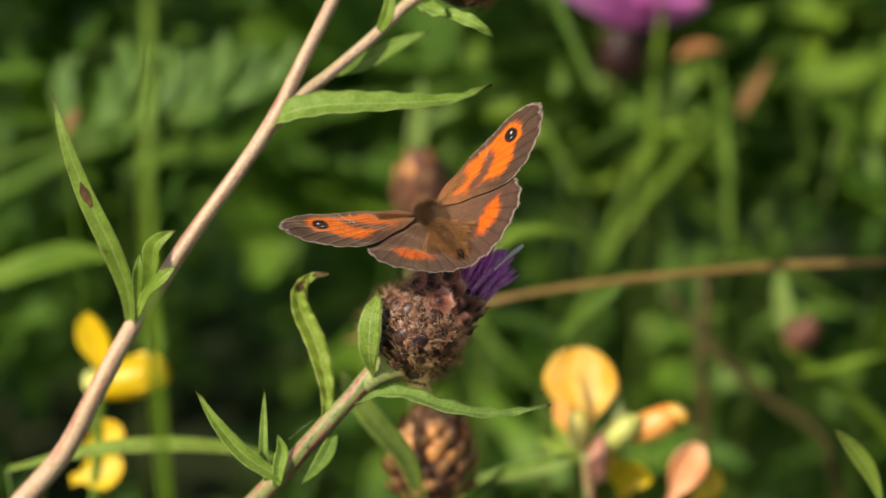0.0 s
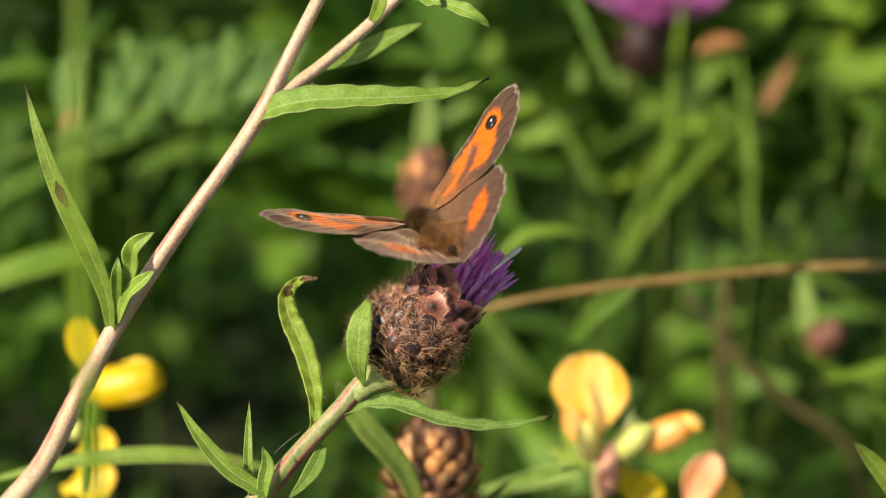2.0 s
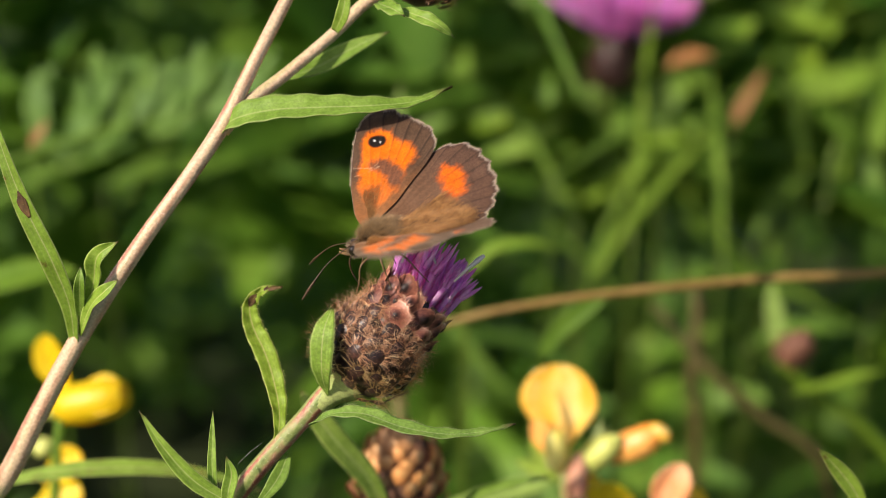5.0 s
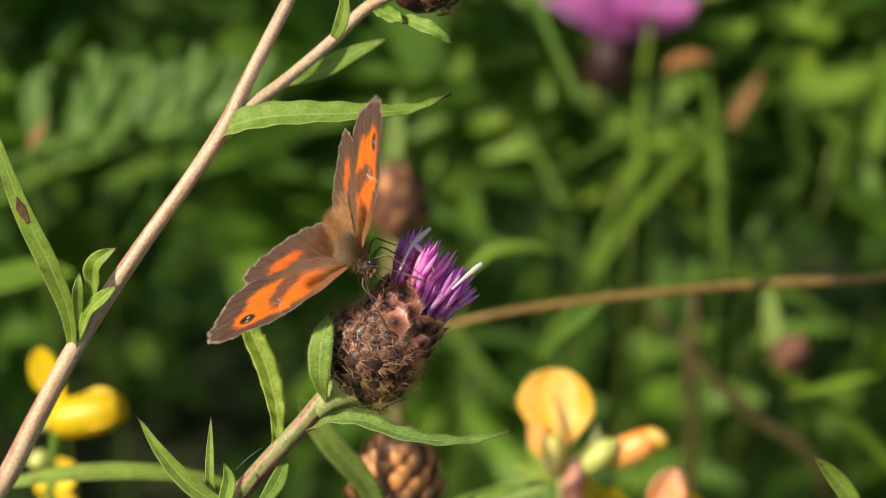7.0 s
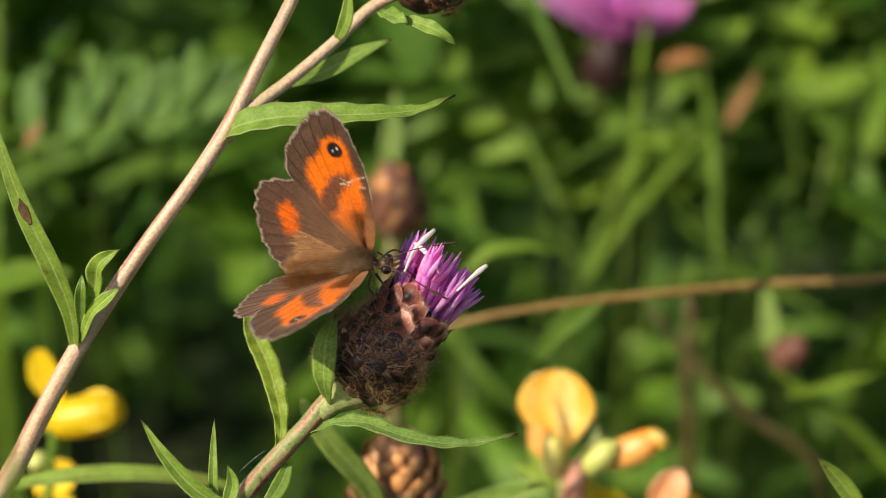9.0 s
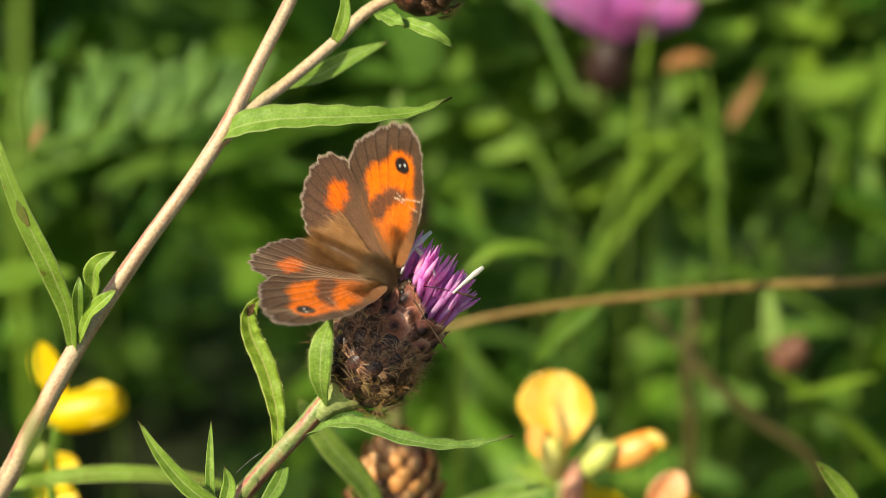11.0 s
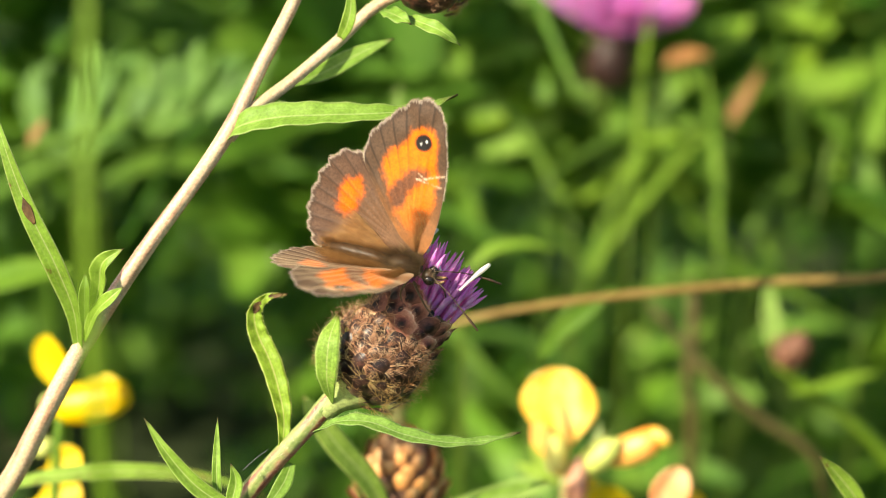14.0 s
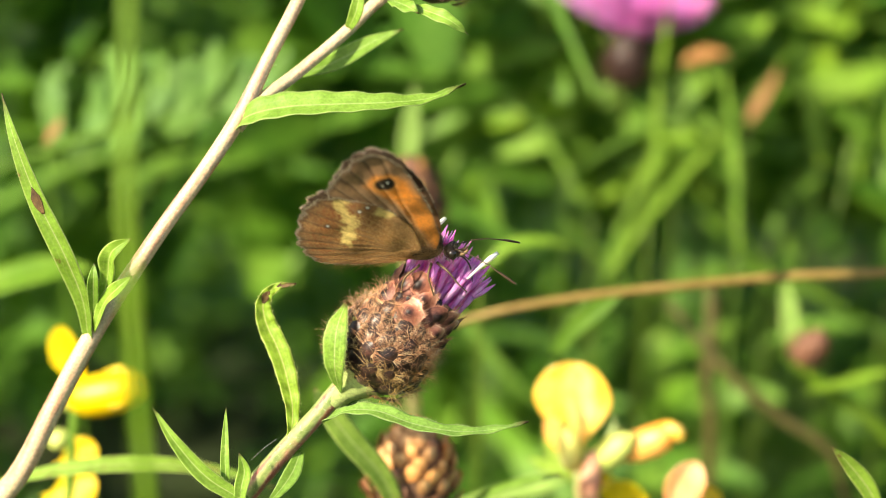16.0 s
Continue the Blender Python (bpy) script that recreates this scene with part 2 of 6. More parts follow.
def part(name, bm, material, parent=None, label="", smooth=True, place=None):
    """Link a bmesh as one mesh object under a thing or part. Its points are given in the world unless place sets its pose in the parent."""
    me = bpy.data.meshes.new(name)
    bmesh.ops.recalc_face_normals(bm, faces=bm.faces) if len(bm.faces) < 6000 else None
    for f in bm.faces:
        f.smooth = smooth
    bm.to_mesh(me)
    bm.free()
    for mt in material if isinstance(material, (list, tuple)) else [material]:
        me.materials.append(mt)
    return link_mesh(name, me, parent, label, place)


def link_mesh(name, me, parent=None, label="", place=None):
    ob = new(name, me)
    if parent is not None:
        ob.parent = parent
        if place is None:
            m = parent.matrix_basis
            if parent.parent is not None:
                m = parent.parent.matrix_basis @ parent.matrix_parent_inverse @ m
            ob.matrix_parent_inverse = m.inverted()
        else:
            ob.matrix_basis = place
    if label:
        ob["label"] = label
    return ob


def spline(points, n):
    """Points on a smooth curve through a few control points (centripetal Catmull-Rom, which never loops)."""
    p = [Vector(q) for q in points]
    p = [p[0] * 2 - p[1], *p, p[-1] * 2 - p[-2]]
    segs = len(p) - 3
    out = []
    for k in range(n):
        s = k / (n - 1) * segs
        i = min(int(s), segs - 1)
        a, b, c, d = p[i:i + 4]
        t1 = max((b - a).length, 1e-9) ** 0.5
        t2 = t1 + max((c - b).length, 1e-9) ** 0.5
        t3 = t2 + max((d - c).length, 1e-9) ** 0.5
        t = t1 + (s - i) * (t2 - t1)
        a1 = a * ((t1 - t) / t1) + b * (t / t1)
        a2 = b * ((t2 - t) / (t2 - t1)) + c * ((t - t1) / (t2 - t1))
        a3 = c * ((t3 - t) / (t3 - t2)) + d * ((t - t2) / (t3 - t2))
        b1 = a1 * ((t2 - t) / t2) + a2 * (t / t2)
        b2 = a2 * ((t3 - t) / (t3 - t1)) + a3 * ((t - t1) / (t3 - t1))
        out.append(b1 * ((t2 - t) / (t2 - t1)) + b2 * ((t - t1) / (t2 - t1)))
    return out


def tube(bm, points, radii, sides=10, n=None, ribs=0.0, mat=0):
    """A tapered round stem through control points; radii in millimetres, spread evenly along it."""
    n = n or max(6, 7 * len(points))
    path = spline(points, n)
    rows = []
    side = None
    layer = bm.verts.layers.float.get("band") or bm.verts.layers.float.new("band")
    rb = random.Random(sides)
    bands = [rb.random() for _ in range(sides)]
    bands = [0.3 + 0.4 * (0.5 * bands[j] + 0.25 * bands[j - 1] + 0.25 * bands[(j + 1) % sides]) + 0.06 * math.sin(6.28 * j / sides) for j in range(sides)]
    for k, q in enumerate(path):
        tang = (path[min(k + 1, n - 1)] - path[max(k - 1, 0)]).normalized()
        if side is None:
            side = tang.orthogonal().normalized()
        side = (side - tang * side.dot(tang)).normalized()
        up = tang.cross(side)
        f = k / (n - 1) * (len(radii) - 1)
        i = min(int(f), len(radii) - 2) if len(radii) > 1 else 0
        r = radii[i] if len(radii) == 1 else radii[i] + (radii[i + 1] - radii[i]) * (f - i)
        row = []
        for j in range(sides):
            a = 2 * math.pi * j / sides
            rr = r * MM * (1 + ribs * (1 if j % 2 else -1))
            v = bm.verts.new(q + side * math.cos(a) * rr + up * math.sin(a) * rr)
            v[layer] = bands[j] + 0.08 * math.sin(k * 0.35 + j)
            row.append(v)
        rows.append(row)
    for a, b in zip(rows, rows[1:]):
        for j in range(sides):
            f = bm.faces.new((a[j], a[(j + 1) % sides], b[(j + 1) % sides], b[j]))
            f.material_index = mat
    for row in (rows[0][::-1], rows[-1]):
        bm.faces.new(row).material_index = mat
    return bm


def blade(bm, points, width, face, fold=0.25, shape=0.35, n=None, thick=0.18, wave=0.0, seed=0, cross=8, base=0.15, tip=0.0, fuzz=0):
    """A leaf blade along control points: width in millimetres at its broadest (at the share shape of its length), turned to face
    a direction, folded along its midrib, with a real thickness and wavy edges."""
    n = n or max(8, 6 * len(points))
    path = spline(points, n)
    rng = random.Random(seed)
    ph = rng.uniform(0, 6)
    layer = bm.verts.layers.float.new("across")
    along = bm.verts.layers.float.new("along")
    top, low = [], []
    for k, q in enumerate(path):
        t = k / (n - 1)
        tang = (path[min(k + 1, n - 1)] - path[max(k - 1, 0)]).normalized()
        fv = Vector(face)
        nor = (fv - tang * fv.dot(tang))
        nor = nor.normalized() if nor.length > 1e-6 else tang.orthogonal().normalized()
        side = tang.cross(nor)
        if t < shape:
            w = base + (1 - base) * math.sin(t / shape * math.pi / 2)
        else:
            s = (t - shape) / (1 - shape)
            w = tip + (1 - tip) * (1 - s ** 1.7) 
        w = max(w, 0.03) * width * MM / 2
        ra, rb = [], []
        for j in range(cross + 1):
            x = j / cross * 2 - 1
            lift = fold * abs(x) * w + wave * MM * math.sin(k * 0.9 + ph + x * 2) * abs(x)
            c = q + side * (x * w) + nor * lift
            th = thick * MM * (0.5 + 0.9 * (1 - abs(x)) ** 2)
            for lst, off in ((ra, 0.3), (rb, -1.0)):
                v = bm.verts.new(c + nor * th * off)
                v[layer] = abs(x)
                v[along] = t
                lst.append(v)
        top.append(ra)
        low.append(rb)
    for k in range(n - 1):
        for j in range(cross):
            bm.faces.new((top[k][j], top[k][j + 1], top[k + 1][j + 1], top[k + 1][j]))
            bm.faces.new((low[k][j], low[k + 1][j], low[k + 1][j + 1], low[k][j + 1]))
        bm.faces.new((top[k][0], top[k + 1][0], low[k + 1][0], low[k][0]))
        bm.faces.new((top[k][cross], low[k][cross], low[k + 1][cross], top[k + 1][cross]))
    for k in (0, n - 1):
        for j in range(cross):
            bm.faces.new((top[k][j], low[k][j], low[k][j + 1], top[k][j + 1]))
    for _ in range(fuzz):
        k, j = rng.randrange(2, n - 1), rng.choice((0, 0, 0, cross, cross, cross, cross // 2))
        root = top[k][j].co.lerp(top[k - 1][j].co, rng.random())
        out = root - path[k] if j != cross // 2 else Vector(face)
        tang = (path[k] - path[k - 1]).normalized()
        end = root + (out.normalized() + tang * rng.gauss(0.2, 0.5) + Vector(face) * rng.gauss(0.1, 0.3)) * rng.uniform(0.12, 0.42) * MM
        hair = [bm.verts.new(c) for c in (root - tang * 0.02 * MM, root + tang * 0.02 * MM, end)]
        for v in hair:
            v[layer] = 1.0
        bm.faces.new(hair)
    return bm


def leaf(parent, points, width, face, material=None, label="", name="leaf", **kw):
    return part(name, blade(bmesh.new(), points, width, face, **kw), material or LEAF, parent, label)


def ball(bm, m, segs=14, rings=9, mat=0):
    """An ellipsoid: the unit ball under the matrix m."""
    r = bmesh.ops.create_uvsphere(bm, u_segments=segs, v_segments=rings, radius=1, matrix=m)
    for v in r["verts"]:
        for f in v.link_faces:
            f.material_index = mat
    return r["verts"]


def frame_on(origin, axis, toward=None):
    """A pose at origin whose z runs along axis and whose y leans toward a direction."""
    z = Vector(axis).normalized()
    y = Vector(toward if toward is not None else z.orthogonal())
    y = (y - z * y.dot(z)).normalized()
    x = y.cross(z)
    m = Matrix((x, y, z)).transposed().to_4x4()
    m.translation = origin
    return m


VIEW = (BASE.to_3x3() @ Vector((0, 0, 1))).normalized()      # towards the viewer
RIGHT = (BASE.to_3x3() @ Vector((1, 0, 0))).normalized()
UPV = (BASE.to_3x3() @ Vector((0, 1, 0))).normalized()
FACE = (VIEW * 0.7 + UPV * 0.7).normalized()


def ground_below(p, dx=0.0, dy=0.0):
    return Vector((p.x + dx, p.y + dy, 0.0))


# ---- ground ----
def build_ground():
    bm = bmesh.new()
    n = 90
    grid = {}
    for i in range(n + 1):
        for j in range(n + 1):
            x = math.copysign(abs(i / n * 2 - 1) ** 3, i / n * 2 - 1) * 300
            y = math.copysign(abs(j / n * 2 - 1) ** 3, j / n * 2 - 1) * 300
            z = 0.0 if math.hypot(x, y) > 8 else 0.012 * noise.noise(Vector((x * 6, y * 6, 0))) - 0.012
            grid[i, j] = bm.verts.new((x, y, z))
    for i in range(n):
        for j in range(n):
            bm.faces.new((grid[i, j], grid[i + 1, j], grid[i + 1, j + 1], grid[i, j + 1]))
    ob = part("ground", bm, SOIL)
    tagged(ob, "dark mossy soil under dense meadow growth", "ground", kind="structure")


# ---- meadow growth ----
INTO = BASE.inverted()


def sunlit_leaves(name, label, count, seed, across, upward, depth, length, width, material, hollows, gaps=()):
    """Broad leaves that spread out flat to the sun above the shaded sward, as one object."""
    rng = random.Random(seed)
    verts, faces = [], []
    while count:
        u, v, w = rng.uniform(*across), rng.uniform(*upward), rng.uniform(*depth)
        if any(((u - a) / c) ** 2 + ((v - b) / d) ** 2 < 1 for a, b, c, d in hollows):
            continue
        count -= 1
        q = at(u * (FOCUS + w), v * (FOCUS + w), w)
        nor = (SUN_FROM + VIEW * 0.35 + Vector((rng.gauss(0, 0.35), rng.gauss(0, 0.35), rng.gauss(0, 0.3)))).normalized()
        way = Vector((rng.gauss(0.2, 1.0), rng.gauss(0, 0.6), rng.uniform(-0.4, 1.0)))
        way = (way - nor * way.dot(nor)).normalized()
        side = way.cross(nor)
        L, W, bow = rng.uniform(*length) * MM, rng.uniform(*width) * MM / 2, rng.uniform(-0.1, 0.35)
        if any(((u - a) / c) ** 2 + ((v - b) / d) ** 2 < 1 for a, b, c, d in gaps):
            continue
        k0 = len(verts)
        for k in range(7):
            t = k / 6
            c = q + way * L * (t - 0.5) - nor * bow * L * (t - 0.4) ** 2 * 2 + side * L * 0.1 * math.sin(t * 2.5)
            h = W * math.sin(math.pi * (0.08 + 0.9 * t)) ** 0.8
            verts += [c - side * h + nor * h * 0.2, c.copy(), c + side * h + nor * h * 0.2]
        for k in range(6):
            i = k0 + 3 * k
            faces += [(i, i + 1, i + 4, i + 3), (i + 1, i + 2, i + 5, i + 4)]
    me = bpy.data.meshes.new(name)
    me.from_pydata([tuple(c) for c in verts], [], faces)
    me.polygons.foreach_set("use_smooth", [True] * len(faces))
    me.materials.append(material)
    return tagged(new(name, me), label, "meadow plants", kind="stuff")


def scatter(name, label, count, seed, depth, spread, length, width, material, lean=0.6, high=None, clumps=0):
    """Uncountable leaves of the sward as one object, built from plain arrays."""
    rng = np.random.default_rng(seed)
    verts, faces = [], []
    fwd = -np.array(VIEW)
    flat = np.array((0.0, 1.0, 0.0))
    tufts = [(rng.random(), rng.uniform(-1, 1), rng.uniform(-0.6, 0.95), rng.uniform(0, 6.28)) for _ in range(max(1, clumps))]
    for k in range(count):
        pick = tufts[k % len(tufts)]
        d = (depth[0] + (depth[1] - depth[0]) * rng.random() ** 1.3) / 1000
        half = 0.30 * (d + 0.225) * spread
        x = rng.uniform(-half, half)
        top = 0.56 - (d + 0.225) * 0.42
        z = max(0.02, top + rng.uniform(-0.75, 0.62) * half) if high is None else rng.uniform(*high)
        y = 0.9 * (d + 0.225) + rng.uniform(-0.02, 0.02) + 0.38 * (top - z)
        L = rng.uniform(*length) / 1000
        W = rng.uniform(*width) / 2000
        a = rng.uniform(0, 2 * math.pi)
        if clumps:
            d = (depth[0] + (depth[1] - depth[0]) * pick[0] ** 1.3) / 1000 + rng.normal() * 0.012
            half = 0.30 * (d + 0.225) * spread
            x = pick[1] * half + rng.normal() * 0.022
            top = 0.56 - (d + 0.225) * 0.42
            z = max(0.02, top + pick[2] * half + rng.normal() * 0.022)
            y = 0.9 * (d + 0.225) + 0.38 * (top - z)
            a = pick[3] + rng.normal() * 0.7
        seen = INTO @ Vector((x, y, z))
        u, v = seen.x / -seen.z, seen.y / -seen.z
        if d < 0.75 and ((u + 0.15) / 0.11) ** 2 + ((v + 0.055) / 0.075) ** 2 < 1 or d < 0.75 and ((u + 0.21) / 0.09) ** 2 + ((v + 0.13) / 0.06) ** 2 < 1:
            continue                                   # the dark hollow behind the stem
        if d < 0.8 and k % 5 < 4 and ((u - 0.15) / 0.17) ** 2 + ((v + 0.005) / 0.052) ** 2 < 1:
            continue                                   # thinner growth round the dry stalk
        out = np.array((math.cos(a), math.sin(a), 0)) * rng.uniform(0.2, 1.0)
        dirv = out * lean + np.array((0, 0, rng.uniform(0.1, 1.0)))
        dirv /= np.linalg.norm(dirv)
        drop = rng.uniform(0.1, 0.8)
        sv = np.cross(dirv, np.array((rng.normal() * 0.4, rng.normal() * 0.4 - 0.3, 1)))
        sv /= np.linalg.norm(sv) + 1e-9
        nv = np.cross(sv, dirv)
        k0 = len(verts)
        c = np.array((x, y, z))
        for k in range(5):
            t = k / 4
            q = c + dirv * L * (t - 0.5) - np.array((0, 0, 1)) * drop * L * 0.5 * t * t
            w = W * math.sin(math.pi * (0.12 + 0.86 * t)) ** 0.8
            verts += [tuple(q - sv * w + nv * w * 0.3), tuple(q), tuple(q + sv * w + nv * w * 0.3)]
        for k in range(4):
            i = k0 + 3 * k
            faces += [(i, i + 1, i + 4, i + 3), (i + 1, i + 2, i + 5, i + 4)]
    me = bpy.data.meshes.new(name)
    me.from_pydata(verts, [], faces)
    me.polygons.foreach_set("use_smooth", [True] * len(faces))
    me.materials.append(material)
    ob = new(name, me)
    return tagged(ob, label, "meadow plants", kind="stuff")


def meadow_around(name, label, count, seed, radius, tall, width, material):
    """Low growth of the open meadow all round, as one object built from arrays: bent three-sided blades that stand on the soil."""
    rng = np.random.default_rng(seed)
    r = radius * np.sqrt(rng.random(count * 2))
    a = rng.uniform(0, 2 * np.pi, count * 2)
    x, y = r * np.cos(a), 0.5 + r * np.sin(a)
    inner = (y > 0.12) & (y < 1.55) & (np.abs(x) < 0.12 + 0.36 * y)
    keep = np.flatnonzero(~inner)[:count]
    x, y = x[keep], y[keep]
    n = len(x)
    lush = 0.55 + 0.45 * np.sin(x * 5.1 + 1.3) * np.sin(y * 4.3 + 0.4)
    h = rng.uniform(*tall, n) * (0.6 + 0.6 * lush)
    w = rng.uniform(*width, n) / 2
    b = rng.uniform(0, 2 * np.pi, n)
    lean = rng.uniform(0.2, 0.9, n) * h
    ux, uy = np.cos(b), np.sin(b)
    verts = np.zeros((n, 7, 3))
    for k, (t, wide) in enumerate(((0.0, 0.6), (0.4, 1.0), (0.75, 0.7))):
        cx, cy, cz = x + ux * lean * t * t, y + uy * lean * t * t, h * t * (1 - 0.25 * t)
        for j, sg in enumerate((-1, 1)):
            verts[:, 2 * k + j] = np.stack([cx - uy * w * wide * sg, cy + ux * w * wide * sg, cz], 1)
    verts[:, 6] = np.stack([x + ux * lean, y + uy * lean, h * 0.75], 1)
    i = np.arange(n) * 7
    faces = [tuple(f) for q in ((0, 1, 3, 2), (2, 3, 5, 4)) for f in np.stack([i + q[0], i + q[1], i + q[2], i + q[3]], 1).tolist()]
    faces += [tuple(f) for f in np.stack([i + 4, i + 5, i + 6], 1).tolist()]
    me = bpy.data.meshes.new(name)
    me.from_pydata(verts.reshape(-1, 3).tolist(), [], faces)
    me.polygons.foreach_set("use_smooth", [True] * len(faces))
    me.materials.append(material)
    return tagged(new(name, me), label, "meadow plants", kind="stuff")


def build_sward():
    meadow_around("meadow_grass", "short grass of the open meadow on dark soil", 26000, 21, 5.0, (0.06, 0.2), (0.006, 0.014), GREENS)
    meadow_around("ground_cover", "broad low herb leaves of the open meadow", 12000, 22, 4.0, (0.03, 0.11), (0.014, 0.034), GREENS)
    scatter("meadow_foliage", "dense green leaves of meadow herbs", 3000, 3, (330, 1000), 1.5, (35, 95), (9, 24), GREENS, 1.1, None, 250)
    scatter("meadow_grass", "thin green grass blades among the herbs", 420, 4, (320, 1000), 1.5, (80, 190), (2, 5), GREENS, 1.0)
    scatter("ground_cover", "low green clover and grass covering the soil", 2400, 5, (300, 1500), 2.2, (35, 90), (8, 22), GREENS, 1.2, (0.0, 0.14))
    dark = [(0.022, 0.05, 0.024, 0.028)]
    hollows = [(0.205, 0.045, 0.022, 0.03), (0.235, 0.118, 0.025, 0.012)]
    # the first three batches take the green with sunlight mixed into its colour
    sunlit_leaves("sunlit_foliage", "long light green leaves of tall herbs in full sun", 330, 11, (-0.01, 0.32), (0.05, 0.20), (268, 360), (20, 55), (5, 11), GREENS_LIT, hollows, dark)
    sunlit_leaves("sunlit_foliage", "soft green herb leaves deep in the sward", 240, 14, (-0.06, 0.34), (0.02, 0.21), (400, 540), (30, 75), (7, 15), GREENS_LIT, [], dark)
    sunlit_leaves("sunlit_foliage", "light green herb leaves round the pink bloom", 75, 15, (0.0, 0.15), (0.06, 0.175), (258, 292), (22, 52), (5, 11), GREENS_LIT, [(0.10, 0.13, 0.035, 0.022)], dark)
    sunlit_leaves("sunlit_foliage", "low green herb leaves behind the trefoil", 20, 16, (0.02, 0.17), (-0.15, -0.05), (270, 420), (22, 60), (6, 13), GREENS, [])
    sunlit_leaves("sunlit_foliage", "scattered green leaves of low herbs in the sun", 50, 12, (-0.32, -0.02), (0.07, 0.20), (340, 480), (22, 55), (6, 12), GREENS, [(-0.13, 0.05, 0.05, 0.05)])


# ---- knapweed heads ----
def bract_mesh(dark, fringe, length, width, hairs, hair_len, curl, seed, name, boss=0.16, thin=0.045, rise=0.4):
    """One scale of a knapweed head: a raised oval plate with a comb of curly bristles along its edge; z out of the head, y towards its tip."""
    rng = random.Random(seed)
    bm = bmesh.new()
    rows = []
    for k in range(7):
        t = k / 6
        w = width * (0.30 + 0.70 * math.sin(math.pi * (0.12 + 0.80 * t))) * (1 if k < 6 else 0.5) / 2
        rows.append([bm.verts.new((x * w * MM, (t * length) * MM, (boss * (1 - x * x) ** 1.5 * width * math.sin(math.pi * (0.1 + 0.85 * t)) + curl * t * length) * MM)) for x in (-1, -0.6, -0.25, 0.25, 0.6, 1)])
    for a, b in zip(rows, rows[1:]):
        for j in range(5):
            bm.faces.new((a[j], a[j + 1], b[j + 1], b[j]))
    for h in range(hairs):
        s = h / (hairs - 1) * 2 - 1
        ang = s * 2.0 + rng.uniform(-0.12, 0.12)
        t = 0.5 + 0.5 * math.cos(ang)
        w = width * 0.5 * abs(math.sin(ang)) ** 0.7
        root = Vector((math.copysign(w, s) * 0.92, length * (0.25 + 0.72 * t), (0.05 + curl * t * t) * length * 0.6))
        up = rng.uniform(-0.05, rise) if rng.random() < 0.75 else rng.uniform(0.4, 1.1)
        out = Vector((math.sin(ang) * 0.95, math.cos(ang) * 0.7 + 0.3, up)).normalized()
        bend = Vector((rng.uniform(-2.2, 2.2), rng.uniform(-2.0, 0.8), rng.uniform(-1.0, 0.7)))
        L = hair_len * rng.uniform(0.4, 1.25)
        sv = out.cross(Vector((0, 0, 1)))
        sv = (sv.normalized() if sv.length > 0.1 else Vector((1, 0, 0))) * thin
        c1 = root + out * L * 0.4
        c2 = root + out * L * 0.75 + bend * L * 0.12
        c3 = root + out * L * 0.9 + bend * L * 0.55
        v = [bm.verts.new(c * MM) for c in (root - sv, root + sv, c1 + sv * 0.8, c1 - sv * 0.8, c2 + sv * 0.55, c2 - sv * 0.55, c3)]
        for f in ((0, 1, 2, 3), (3, 2, 4, 5), (5, 4, 6)):
            bm.faces.new([v[q] for q in f]).material_index = 1
    return finish_bract(bm, name, [dark, fringe])


def finish_bract(bm, name, mats):
    me = bpy.data.meshes.new(name)
    for f in bm.faces:
        f.smooth = True
    bm.to_mesh(me)
    bm.free()
    for mt in mats:
        me.materials.append(mt)
    return me


def papery_bract(length, width, seed, name, pale):
    """An upper scale: a rosy brown plate with a dark boss, fading into a thin, torn, toothed rim."""
    rng = random.Random(seed)
    bm = bmesh.new()
    tone = bm.verts.layers.float.new("band")
    rows = []
    xs = [-1 + k / 5 for k in range(11)]
    for k in range(13):
        t = k / 12
        row = []
        for x in xs:
            w = width * (0.55 + 0.45 * math.sin(math.pi * min(1, 0.1 + 0.75 * t))) / 2
            torn = 1 - 0.12 * x * x - (0.10 * rng.random() if k == 12 else 0)
            lift = 0.16 * math.exp(-((t - 0.5) / 0.2) ** 2) * math.exp(-(x / 0.5) ** 2)
            v = bm.verts.new((x * w * MM, t * length * torn * MM, (lift * width + 0.10 * t * t * length - 0.14 * x * x * width) * MM))
            boss = math.exp(-((t - 0.52) / 0.2) ** 2 - (x / 0.42) ** 2)
            rim = max(t ** 5, abs(x) ** 6 * 0.7 * t) if pale else 0.0
            v[tone] = 0.31 + 0.42 * rim - 0.42 * boss + rng.gauss(0, 0.03) - (0 if pale else 0.12)
            row.append(v)
        rows.append(row)
    for a, b in zip(rows, rows[1:]):
        for j in range(10):
            bm.faces.new((a[j], a[j + 1], b[j + 1], b[j]))
    side = [rows[k][0] for k in (8, 10)] + rows[-1] + [rows[k][10] for k in (10, 8)]
    for a, b in zip(side, side[1:]):
        for f in (0.0, 0.25, 0.5, 0.75):
            p, q = a.co.lerp(b.co, f), a.co.lerp(b.co, f + 0.25)
            mid = (p + q) / 2
            out = Vector((mid.x * 0.6 + rng.gauss(0, 0.3) * MM, 0.6 * length * MM, rng.uniform(-0.4, 1.0) * MM)).normalized()
            tooth = [bm.verts.new(p), bm.verts.new(q), bm.verts.new(mid + out * rng.uniform(0.15, 0.85) * MM)]
            for k, v in enumerate(tooth):
                v[tone] = (0.62 if k == 2 else 0.5) if pale else 0.4
            bm.faces.new(tooth)
    return finish_bract(bm, name, [BRACT_UPPER])


